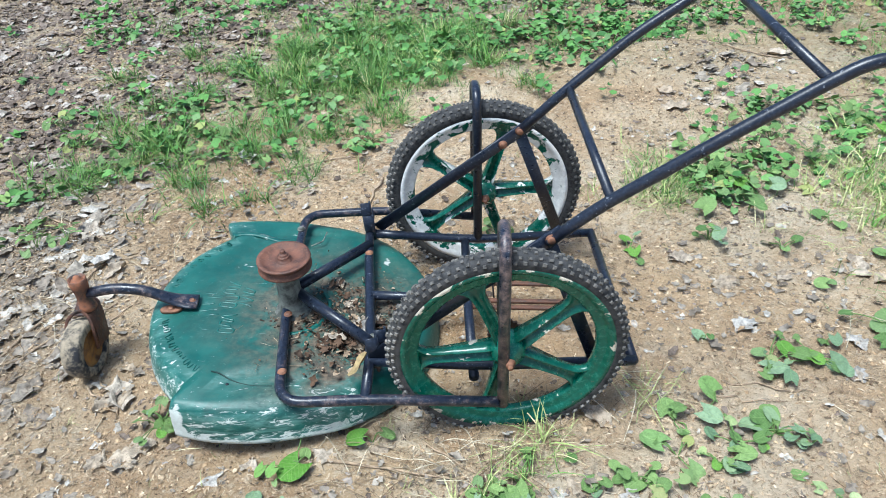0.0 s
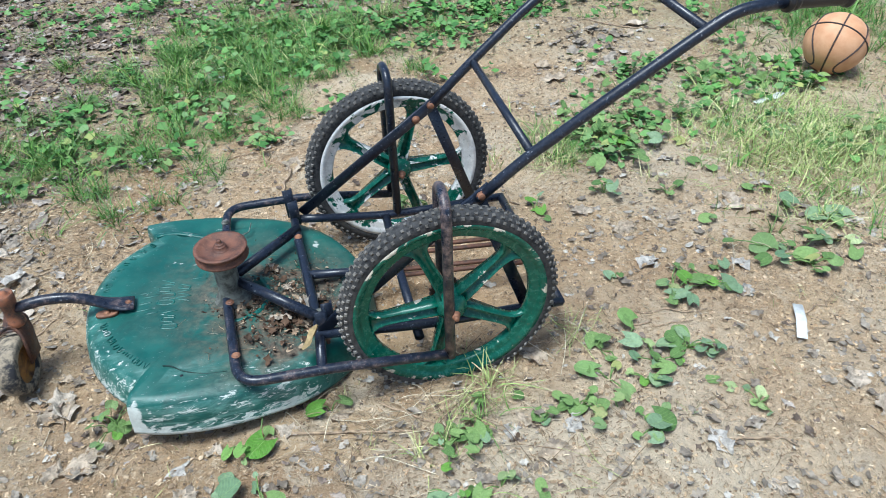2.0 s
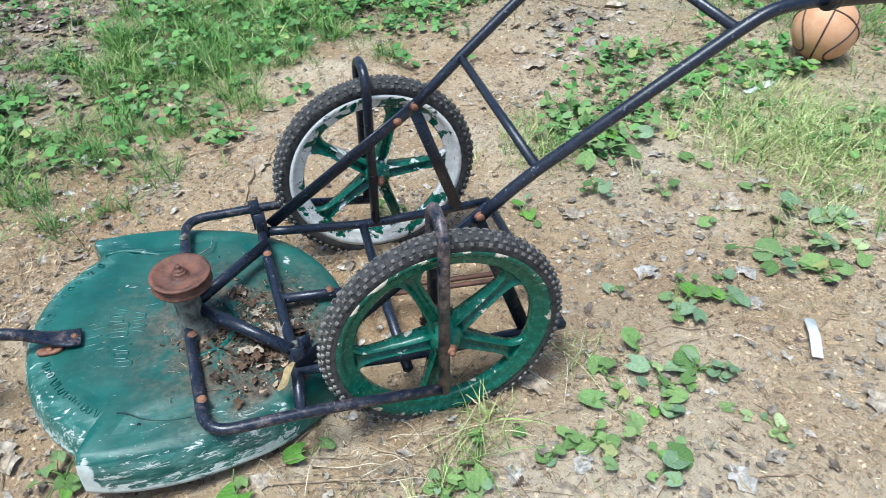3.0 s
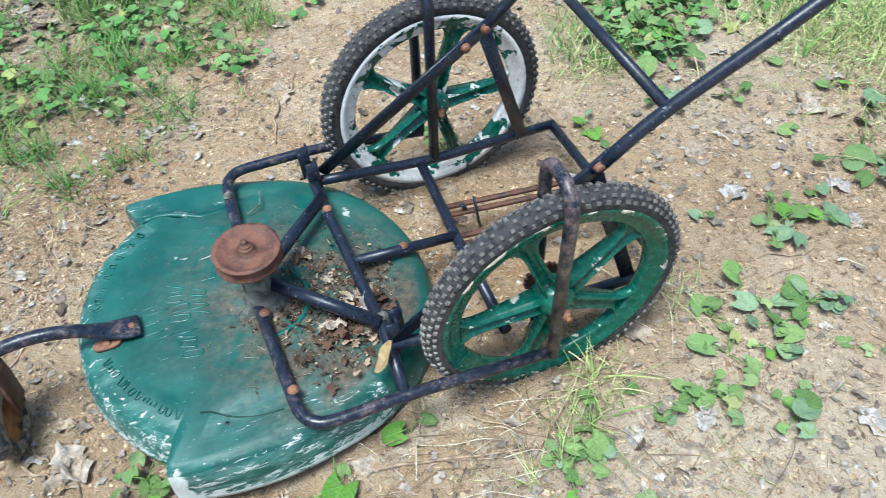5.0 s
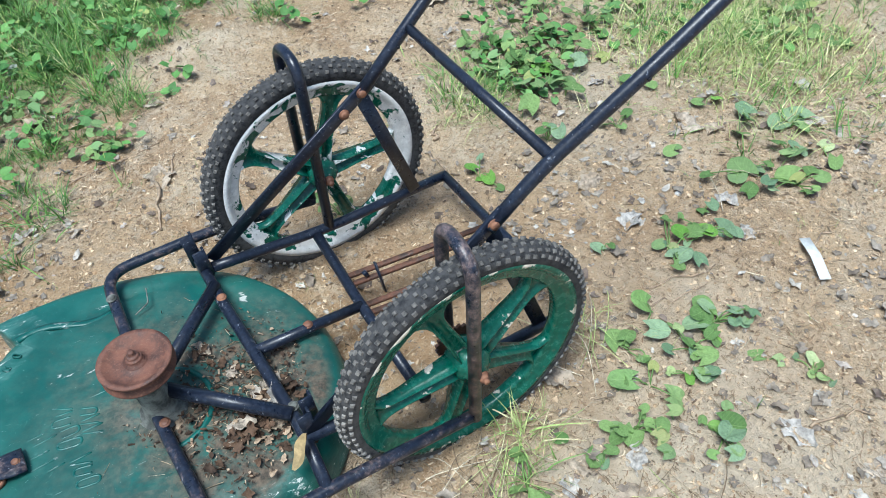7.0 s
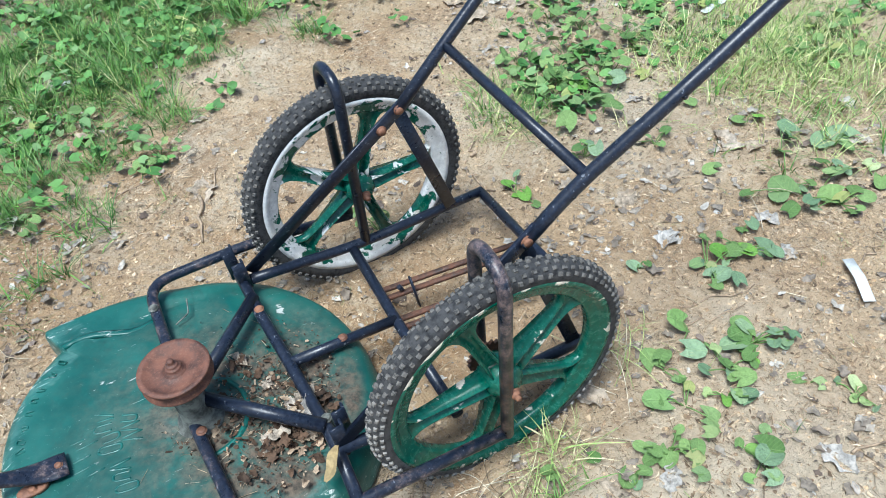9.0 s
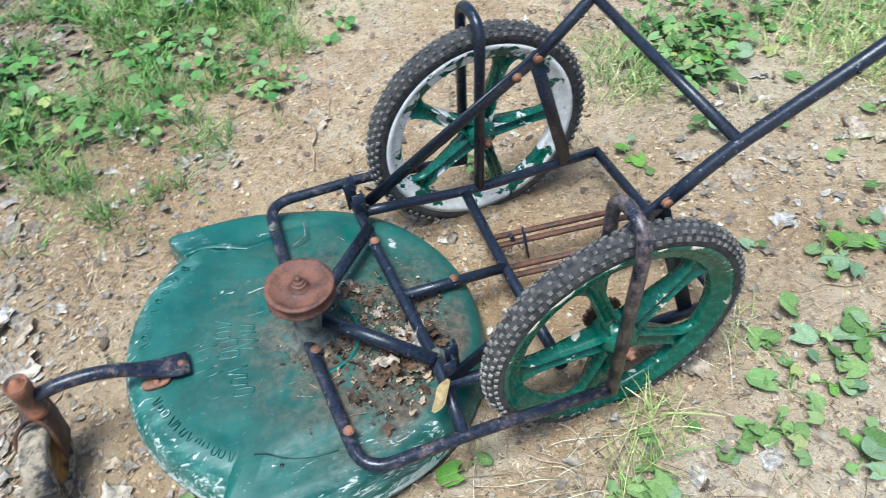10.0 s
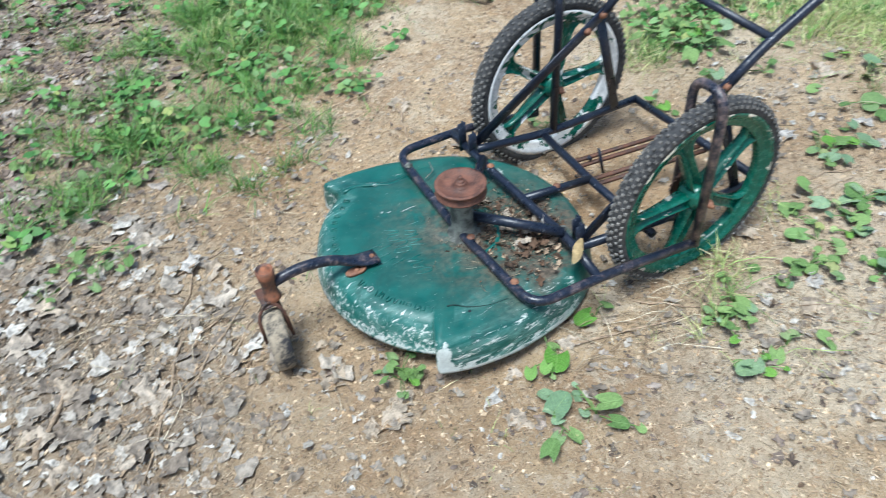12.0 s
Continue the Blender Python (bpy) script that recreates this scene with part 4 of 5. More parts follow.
# crumbs of leaf and bark
FLAKES = [([(-0.5, -0.3, 0), (0.1, -0.42, 0.08), (0.55, 0.05, 0.0), (0.05, 0.45, 0.14), (-0.45, 0.25, 0.04)], [(0, 1, 3, 4), (1, 2, 3)]), ([(-0.6, -0.15, 0), (0.6, -0.1, 0.05), (0.5, 0.2, 0.1), (-0.5, 0.22, 0.12)], [(0, 1, 2, 3)])]
spots = []
while len(spots) < 85000:
    x, y = rnd.uniform(-2.4, 2.8), rnd.uniform(-0.8, 3.2)
    if rnd.random() < (0.32 + litter_amount(x, y) + 0.35 * noise.noise((x * 4, y * 4, 4.4))) * inner(x, y):
        spots.append(lay(x, y, rnd.uniform(0.0, 0.004), rnd.uniform(0, 6.3), rnd.gauss(0, 0.4), rnd.gauss(0, 0.4), rnd.uniform(0.003, 0.008) * rnd.choice((0.7, 1, 1, 1.8))))
tagged(cast("leaf_crumbs", FLAKES, spots, CRUMB), "crumbled leaf and bark specks strewn over soil", "debris", kind="stuff")

# grit and small stones
STONE = ([(1, 0, 0), (0.3, 0.9, 0), (-0.8, 0.5, 0.1), (-0.7, -0.7, 0), (0.4, -0.9, 0.05), (0.1, 0.1, 0.6), (-0.2, -0.1, 0.55)], [(0, 1, 5), (1, 2, 6, 5), (2, 3, 6), (3, 4, 6), (4, 0, 5, 6)])
spots = []
while len(spots) < 3500:
    x, y = rnd.uniform(-2.2, 2.6), rnd.uniform(-0.8, 3.0)
    if rnd.random() < 0.5 + noise.noise((x * 3, y * 3, 9.1)):
        spots.append(lay(x, y, -0.001, rnd.uniform(0, 6.3), 0, 0, abs(rnd.gauss(0, 0.0022)) + 0.0012))
tagged(cast("grit", [STONE], spots, PEBBLE, False), "pale grit and small stones on soil", "gravel", kind="stuff")


spots = []
while len(spots) < 36000:
    x, y = rnd.uniform(-1.9, 2.3), rnd.uniform(-0.7, 2.4)
    if rnd.random() < 0.35 + 0.9 * noise.noise((x * 2.6, y * 2.6, 6.6)) + 0.4 * bump(x, y, 0.9, 0.2, 0.7, 0.7):
        spots.append(lay(x, y, -0.001, rnd.uniform(0, 6.3), rnd.gauss(0, 0.2), rnd.gauss(0, 0.2), rnd.uniform(0.0016, 0.0040) * rnd.choice((1, 1, 1, 1.8))))
tagged(cast("soil_clods", [STONE], spots, CLOD, False), "small dry crumbling clods of tan soil", "soil", kind="stuff")


def bent_straw(seed):
    rr = random.Random(seed)
    pts = [(i / 2 - 0.5, 0.05 * rr.uniform(-1, 1), 0.04 * rr.uniform(-1, 1)) for i in range(3)]
    return sweep(pts, circle(rr.uniform(0.012, 0.026), 3), (0, 0, 1), None, False)


STRAWS = [bent_straw(i) for i in range(6)]
STALKS = []
for i in range(6):
    bend = random.Random(80 + i)
    a0, a1 = bend.uniform(-0.5, 0.5), bend.uniform(-1.2, 1.2)
    STALKS.append(sweep(rounded([(-0.5, 0, 0.0), (-0.1, 0.25 * a0, 0.10 * bend.random()), (0.2, 0.3 * a0, 0.16 * bend.random()), (0.5, 0.3 * a0 + 0.3 * a1, 0.01)], 0.12, 3), circle(0.0060, 4), (0, 0, 1), None, False))
spots = []
for x, y, n in ((-0.03, -0.06, 26), (0.10, -0.01, 16), (-0.20, -0.11, 26), (-0.02, -0.20, 16), (0.05, 0.02, 10), (0.30, 0.10, 14), (-0.36, -0.02, 10), (0.20, -0.26, 10), (0.95, 0.30, 12), (1.25, 0.45, 14), (-1.1, 0.5, 40), (-0.9, 0.75, 20), (-1.3, 0.9, 24), (-1.2, 0.25, 24), (-1.35, 0.6, 24)):
    for _ in range(n):
        spots.append(lay(x + rnd.gauss(0, 0.06), y + rnd.gauss(0, 0.05), 0.004, rnd.uniform(0, 6.3), rnd.gauss(0, 0.10), 0, rnd.uniform(0.07, 0.17)))
fresh = []
for x, y, n in ((0.03, -0.06, 20), (0.10, -0.03, 10), (-0.03, -0.10, 8), (0.30, 0.09, 10), (0.16, -0.30, 5), (0.02, -0.32, 5)):
    for _ in range(n):
        fresh.append(lay(x + rnd.gauss(0, 0.035), y + rnd.gauss(0, 0.03), 0.008, rnd.uniform(0, 6.3), rnd.gauss(0, 0.25), 0, rnd.uniform(0.06, 0.17)))
tagged(cast("grass_stalks", STALKS, fresh, GRASS_DRY), "long bent pale green grass stalks by the wheel", "grass", kind="stuff")
tagged(cast("dry_stalks", STALKS, spots, STRAW), "long thin dry grass stalks lying bent on soil", "straw", kind="stuff")
spots = []
while len(spots) < 38000:
    x, y = rnd.uniform(-2.0, 2.5), rnd.uniform(-0.75, 2.9)
    if rnd.random() < (0.40 + 0.6 * green_amount(x, y) + 0.35 * litter_amount(x, y) + 0.3 * noise.noise((x * 2.5, y * 2.5, 7.0))) * inner(x, y):
        spots.append(lay(x, y, rnd.uniform(0.001, 0.007), rnd.uniform(0, 6.3), rnd.gauss(0, 0.10), 0, rnd.uniform(0.007, 0.024) * rnd.choice((1, 1, 1, 1, 2.0))))
FIBRES = []
for i in range(6):
    q = random.Random(140 + i)
    w, b, h = q.uniform(0.04, 0.10), q.uniform(-0.16, 0.16), q.uniform(0.02, 0.12)
    FIBRES.append(([(-0.5, -w, 0), (-0.5, w, 0), (0, b - w, h), (0, b + w, h), (0.5, -w * 0.6, 0), (0.5, w * 0.6, 0)], [(0, 2, 3, 1), (2, 4, 5, 3)]))
fibres = []
while len(fibres) < 80000:
    x, y = rnd.uniform(-1.4, 1.6), rnd.uniform(-0.6, 1.6)
    if rnd.random() < 0.55 + 0.9 * noise.noise((x * 5, y * 5, 3.0)):
        fibres.append(lay(x, y, rnd.uniform(0.0015, 0.005), rnd.uniform(0, 6.3), rnd.gauss(0, 0.15), rnd.gauss(0, 0.3), rnd.uniform(0.003, 0.009) * rnd.choice((1, 1, 1, 1.8))))
tagged(cast("soil_fibres", FIBRES, fibres, FIBRE), "short shreds of dry grass and root trodden into soil", "straw", kind="stuff")
tagged(cast("straw", STRAWS, spots, STRAW), "dry straw and grass stalks scattered on soil", "straw", kind="stuff")


# ---- grass ----
def grass_blade(seed):
    rr = random.Random(seed)
    lean, verts = rr.uniform(0.35, 1.1), []
    for i in range(5):
        s = i / 4
        w = 0.020 * (1 - s) ** 0.7 + 0.001
        verts += [(lean * s ** 1.8, -w, s * (1 - 0.35 * lean * s)), (lean * s ** 1.8, w, s * (1 - 0.35 * lean * s))]
    return verts, [(2 * i, 2 * i + 1, 2 * i + 3, 2 * i + 2) for i in range(4)]


BLADES = [grass_blade(i) for i in range(7)]


def tuft(x, y, spread_by, count, height, out):
    for _ in range(count):
        a, d = rnd.uniform(0, 6.3), abs(rnd.gauss(0, spread_by))
        px, py = x + d * math.cos(a), y + d * math.sin(a)
        out.append(lay(px, py, -0.003, a + rnd.gauss(0, 0.9), rnd.gauss(0.1, 0.32), rnd.gauss(0, 0.25), height * rnd.uniform(0.4, 1.05)))


green_spots, dry_spots = [], []
for _ in range(96):
    cx, cy, tall = rnd.gauss(-0.34, 0.30), rnd.gauss(2.10, 0.21), rnd.uniform(0.6, 1.15)
    for _ in range(7):
        tuft(rnd.gauss(cx, 0.04), rnd.gauss(cy, 0.03), 0.022, 22, tall * rnd.uniform(0.06, 0.13), green_spots if rnd.random() < 0.88 else dry_spots)
for _ in range(110):
    tuft(rnd.gauss(-0.46, 0.18), rnd.gauss(1.68, 0.10), 0.02, 12, rnd.uniform(0.04, 0.09), green_spots)
for _ in range(40):
    tuft(rnd.gauss(-1.30, 0.07), rnd.gauss(1.15, 0.05), 0.025, 22, rnd.uniform(0.05, 0.10), green_spots)
for _ in range(190):
    tuft(rnd.gauss(2.25, 0.26), rnd.gauss(1.80, 0.30), 0.03, 18, rnd.uniform(0.06, 0.16), green_spots)
for _ in range(150):
    tuft(rnd.uniform(-1.9, 2.8), rnd.gauss(2.75, 0.3), 0.03, 16, rnd.uniform(0.05, 0.13), green_spots)
for _ in range(430):
    tuft(rnd.gauss(1.40, 0.19), rnd.gauss(0.70, 0.20), 0.035, 13, rnd.uniform(0.04, 0.11), dry_spots if rnd.random() < 0.75 else green_spots)
for _ in range(380):
    tuft(rnd.gauss(1.50, 0.30), rnd.gauss(1.08, 0.24), 0.035, 9, rnd.uniform(0.02, 0.06), green_spots if rnd.random() < 0.3 else dry_spots)
for _ in range(60):
    tuft(rnd.gauss(1.45, 0.25), rnd.gauss(0.75, 0.25), 0.035, 10, rnd.uniform(0.04, 0.10), green_spots)
for _ in range(70):
    tuft(rnd.gauss(0.58, 0.10), rnd.gauss(0.93, 0.08), 0.03, 10, rnd.uniform(0.05, 0.10), green_spots if rnd.random() < 0.6 else dry_spots)
for _ in range(90):
    tuft(rnd.gauss(0.4, 0.6), rnd.gauss(2.1, 0.2), 0.03, 10, rnd.uniform(0.04, 0.09), green_spots)
for _ in range(34):
    cx, cy = rnd.gauss(-0.98, 0.30), rnd.gauss(1.42, 0.26)
    for _ in range(5):
        tuft(rnd.gauss(cx, 0.035), rnd.gauss(cy, 0.03), 0.02, 18, rnd.uniform(0.05, 0.12), green_spots)
for _ in range(110):
    tuft(rnd.gauss(-0.95, 0.3), rnd.gauss(1.45, 0.25), 0.03, 10, rnd.uniform(0.04, 0.10), green_spots)
for x, y, n, h in ((0.06, -0.03, 26, 0.10), (-0.13, -0.17, 16, 0.08), (0.02, -0.10, 16, 0.09), (-0.26, 0.03, 12, 0.05), (0.31, 0.11, 20, 0.07), (-0.66, -0.16, 10, 0.05), (0.93, 0.03, 10, 0.05), (-0.62, 0.02, 8, 0.07), (0.03, 0.72, 14, 0.05), (0.40, 0.02, 8, 0.06), (1.0, 0.22, 14, 0.06)):
    tuft(x, y, 0.03, n, h, dry_spots if rnd.random() < 0.6 else green_spots)
for _ in range(130):
    x, y = rnd.uniform(-1.6, 1.7), rnd.uniform(-0.6, 2.4)
    if not under_mower(x, y):
        tuft(x, y, 0.02, 4, rnd.uniform(0.02, 0.05), dry_spots if rnd.random() < 0.5 else green_spots)
tagged(cast("grass", BLADES, green_spots, GRASS), "fresh green grass in loose tufts", "grass", kind="stuff")
tagged(cast("dry_grass", BLADES, dry_spots, GRASS_DRY), "sparse yellowing grass over dry soil", "grass", kind="stuff")

# ---- weeds ----
HEARTS = [blade(1, heart, 10, 7, rnd.uniform(0.0, 0.28), rnd.uniform(-0.30, 0.15), 0.06, 0.36, 40 + i, 0.015) for i in range(9)]
HEART_MESH = []
for paint in (LEAF, LEAF_BRIGHT, LEAF_PALE, LEAF_YELLOW):
    for v, f in HEARTS:
        me = bpy.data.meshes.new("leaf")
        me.from_pydata(v, [], f)
        me.materials.append(paint)
        me.polygons.foreach_set("use_smooth", [True] * len(me.polygons))
        HEART_MESH.append(me)


def weed(x, y, leaves, size, reach, tall, group):
    z = ground_z(x, y)
    ob = thing("weed_plant", (x, y, z), "low green weed with rounded heart-shaped leaves growing from soil", "weed", group)
    for i in range(leaves):
        a, d = 2.4 * i + rnd.uniform(-0.5, 0.5), reach * math.sqrt(rnd.uniform(0.03, 1.0))
        tip = Vector((x + d * math.cos(a), y + d * math.sin(a), 0))
        tip.z = max(z, ground_z(tip.x, tip.y)) + rnd.uniform(0.25, 1.0) * tall
        part("stem", sweep([(x, y, z - 0.004), (x + 0.45 * d * math.cos(a), y + 0.45 * d * math.sin(a), (z + tip.z) / 2 + 0.008), tip], circle(0.0010, 4), None, None, False), STEM, ob)
        leaf = new("leaf", HEART_MESH[rnd.randrange(9)])
        leaf.parent = ob
        s = size * rnd.choice((0.5, 0.7, 0.85, 1.0, 1.1)) * rnd.uniform(0.9, 1.1)
        leaf.matrix_basis = Matrix.Translation(tip - Vector((x, y, z))) @ Euler((rnd.gauss(0, 0.4), rnd.gauss(0.1, 0.4), a + rnd.gauss(0, 0.7))).to_matrix().to_4x4() @ Matrix.Diagonal((s, s, s, 1))
    return ob


def creeping_weeds(spots, label, tall, group):
    """Leaves that stand within a hand of one another share a root and its stems."""
    roots = []
    for spot in spots:
        for root in roots:
            if math.hypot(root[0][0] - spot[0], root[0][1] - spot[1]) < 0.085:
                root.append(spot)
                break
        else:
            roots.append([spot])
    for root in roots:
        x, y = sum(q[0] for q in root) / len(root), sum(q[1] for q in root) / len(root)
        z = ground_z(x, y)
        ob = thing("weed_plant", (x, y, z), label, "weed", group)
        more = [(lx + rnd.gauss(0, 0.5) * size, ly + rnd.gauss(0, 0.5) * size, size * rnd.uniform(0.5, 0.8), rnd.choice((0, 0, tint, 2))) for lx, ly, size, tint in root if rnd.random() < 0.55 and len(root) > 2]
        for lx, ly, size, tint in root + more:
            a = math.atan2(ly - y, lx - x) + rnd.gauss(0, 0.7)
            tip = Vector((lx - 0.4 * size * math.cos(a), ly - 0.4 * size * math.sin(a), 0))
            tip.z = max(z, ground_z(lx, ly)) + tall * rnd.uniform(0.25, 0.85)
            mid = Vector(((x + tip.x) / 2 + rnd.gauss(0, 0.006), (y + tip.y) / 2 + rnd.gauss(0, 0.006), (z + tip.z) / 2 + 0.25 * tall))
            part("stem", sweep(rounded([(x, y, z - 0.004), mid, tip], 0.02, 3), circle(0.0015, 5), None, None, False), STEM, ob)
            leaf = new("leaf", HEART_MESH[tint * 9 + rnd.randrange(9)])
            leaf.parent = ob
            s = size * rnd.uniform(0.68, 0.86)
            leaf.matrix_basis = Matrix.Translation(tip - Vector((x, y, z))) @ Euler((rnd.gauss(0, 0.28), rnd.gauss(0.05, 0.25), a)).to_matrix().to_4x4() @ Matrix.Diagonal((s, s, s, 1))


VINE = ((0.426, 0.082, 0.061, 1), (0.542, 0.013, 0.056, 0), (0.507, -0.008, 0.049, 0), (0.488, -0.016, 0.051, 2), (0.457, -0.010, 0.029, 3), (0.581, -0.047, 0.032, 2), (0.600, -0.042, 0.038, 3), (0.606, -0.066, 0.027, 2), (0.552, -0.067, 0.033, 2), (0.581, -0.075, 0.025, 2), (0.494, -0.057, 0.031, 0), (0.504, -0.072, 0.019, 1), (0.335, 0.044, 0.049, 0), (0.358, 0.029, 0.044, 0))
VINE_END = ((0.422, 0.004, 0.055, 2), (0.398, -0.036, 0.030, 2), (0.448, -0.044, 0.031, 0), (0.438, -0.069, 0.026, 2), (0.460, -0.091, 0.045, 0), (0.437, -0.121, 0.046, 2), (0.412, -0.120, 0.037, 2), (0.390, -0.111, 0.027, 1), (0.356, -0.048, 0.028, 0), (0.349, -0.029, 0.021, 0), (0.374, -0.074, 0.017, 3), (0.279, -0.037, 0.056, 1), (0.350, -0.131, 0.052, 0), (0.314, -0.150, 0.029, 0))
NEAR = ((0.270, -0.116, 0.022, 0), (0.276, -0.153, 0.035, 0), (0.261, -0.170, 0.033, 2), (0.255, -0.140, 0.024, 0), (0.250, -0.201, 0.037, 0), (0.201, -0.107, 0.028, 0), (0.188, -0.099, 0.024, 0), (0.190, -0.126, 0.034, 0), (0.213, -0.144, 0.049, 0), (0.165, -0.149, 0.028, 0), (0.129, -0.139, 0.044, 0), (0.111, -0.077, 0.025, 0), (0.142, -0.153, 0.023, 2))
TRIO = ((0.383, -0.226, 0.054, 0), (0.351, -0.238, 0.053, 2), (0.343, -0.270, 0.037, 2), (0.357, -0.203, 0.027, 1), (0.405, -0.186, 0.025, 0), (0.308, -0.241, 0.024, 1))
SPECK = ((0.540, -0.133, 0.034, 0), (0.577, -0.172, 0.032, 3), (0.625, -0.195, 0.032, 3), (0.628, -0.212, 0.034, 0), (0.597, -0.243, 0.029, 3), (0.588, -0.226, 0.022, 3))
OPEN = ((0.708, 0.145, 0.049, 1), (0.756, 0.139, 0.049, 2), (0.761, 0.116, 0.040, 2), (0.643, 0.188, 0.040, 1), (0.582, 0.185, 0.036, 0), (0.617, 0.137, 0.060, 2), (0.598, 0.124, 0.047, 0), (0.626, 0.104, 0.041, 2), (0.471, 0.259, 0.033, 2), (0.493, 0.232, 0.024, 0), (0.652, 0.233, 0.028, 0), (0.696, 0.192, 0.028, 0), (0.752, 0.218, 0.031, 0), (0.776, 0.203, 0.031, 2), (0.578, 0.110, 0.029, 0), (0.695, 0.226, 0.022, 0))
PATCH = ((0.933, 0.276, 0.076, 0), (0.904, 0.249, 0.056, 0), (1.104, 0.424, 0.058, 2), (1.073, 0.378, 0.048, 0), (1.140, 0.336, 0.064, 2), (1.208, 0.339, 0.076, 2), (1.063, 0.282, 0.046, 0), (1.061, 0.221, 0.054, 0), (0.995, 0.183, 0.056, 0), (1.066, 0.173, 0.046, 0), (0.926, 0.182, 0.043, 2), (0.895, 0.198, 0.043, 0), (1.125, 0.224, 0.048, 2), (1.003, 0.114, 0.035, 0), (1.176, 0.204, 0.046, 3), (1.124, 0.142, 0.045, 0), (1.050, 0.119, 0.036, 0), (0.975, 0.233, 0.036, 2), (1.012, 0.158, 0.042, 0), (1.176, 0.278, 0.042, 0))
DENSE = ((0.787, 1.046, 0.058, 0), (0.800, 0.902, 0.075, 1), (0.771, 0.966, 0.068, 0), (0.700, 0.957, 0.068, 0), (0.709, 0.860, 0.066, 0), (0.833, 0.858, 0.055, 1), (0.857, 1.013, 0.058, 0), (0.926, 1.065, 0.059, 0), (0.696, 1.082, 0.058, 0), (0.591, 0.955, 0.049, 0), (0.660, 0.759, 0.059, 0), (0.800, 0.737, 0.060, 0), (0.720, 0.803, 0.046, 0), (0.773, 0.794, 0.050, 0), (0.938, 0.959, 0.053, 0), (0.963, 0.895, 0.044, 0), (0.906, 0.847, 0.049, 2), (0.596, 0.636, 0.039, 0), (0.640, 0.607, 0.053, 2), (0.639, 0.662, 0.036, 1))
LONE = ((0.400, 0.619, 0.052, 1), (0.390, 0.652, 0.038, 1), (0.404, 0.582, 0.041, 1), (1.005, 0.654, 0.042, 0), (0.972, 0.728, 0.042, 0), (1.042, 0.521, 0.040, 0), (1.099, 0.497, 0.037, 1), (1.217, 0.954, 0.051, 0), (1.162, 0.922, 0.046, 0), (1.094, 0.974, 0.042, 0), (1.003, 0.850, 0.044, 0), (0.831, 0.409, 0.037, 0), (0.864, 0.409, 0.026, 0), (1.309, 0.764, 0.050, 3), (0.767, 0.594, 0.032, 0), (0.800, 0.543, 0.028, 0), (0.850, 0.582, 0.032, 0))
TUFT = ((-0.100, -0.138, 0.027, 0), (-0.081, -0.117, 0.028, 0), (-0.044, -0.114, 0.035, 0), (-0.018, -0.110, 0.035, 0), (-0.004, -0.151, 0.042, 0), (-0.012, -0.173, 0.039, 0), (-0.072, -0.165, 0.025, 0), (-0.073, -0.187, 0.027, 0), (-0.093, -0.213, 0.027, 1), (-0.027, -0.200, 0.029, 0), (0.015, -0.146, 0.025, 0), (0.019, -0.054, 0.028, 0), (-0.034, -0.147, 0.037, 0), (-0.052, -0.137, 0.032, 0), (0.030, -0.067, 0.023, 0))
EDGE = ((-0.124, -0.265, 0.036, 0), (-0.130, -0.284, 0.042, 2), (-0.103, -0.294, 0.033, 2), (-0.045, -0.268, 0.040, 0), (-0.041, -0.289, 0.040, 0), (-0.074, -0.285, 0.019, 1), (-0.082, -0.316, 0.028, 1), (0.025, -0.257, 0.041, 3), (0.035, -0.272, 0.033, 2), (0.077, -0.298, 0.033, 0), (0.077, -0.330, 0.033, 0), (-0.425, -0.216, 0.052, 0), (-0.508, -0.159, 0.056, 2), (-0.521, -0.113, 0.035, 2), (-0.565, -0.221, 0.035, 0), (-0.584, -0.235, 0.043, 0), (-0.523, -0.237, 0.042, 0), (-0.432, -0.258, 0.042, 0), (-0.538, -0.183, 0.028, 2), (-0.468, -0.150, 0.028, 2), (-0.483, -0.204, 0.033, 2))
DECKSIDE = ((-0.455, -0.064, 0.062, 1), (-0.492, -0.075, 0.030, 1), (-0.335, 0.013, 0.056, 1), (-0.254, 0.011, 0.035, 0), (-0.430, -0.013, 0.032, 0), (-0.747, 0.090, 0.044, 0), (-0.772, 0.112, 0.036, 0), (-0.727, 0.061, 0.032, 0), (-0.742, 0.046, 0.029, 1))
BALLW = ((1.705, 1.130, 0.050, 1), (1.665, 1.120, 0.046, 1), (1.690, 1.085, 0.044, 1), (1.640, 1.085, 0.046, 0), (1.660, 1.060, 0.040, 1), (1.720, 1.100, 0.040, 0), (1.630, 1.120, 0.036, 0), (1.700, 1.060, 0.034, 1), (1.390, 1.162, 0.050, 1), (1.348, 1.202, 0.050, 1), (1.459, 1.139, 0.040, 1))
CREEPER = "creeping green weed with broad heart-shaped leaves on thin stems over soil"
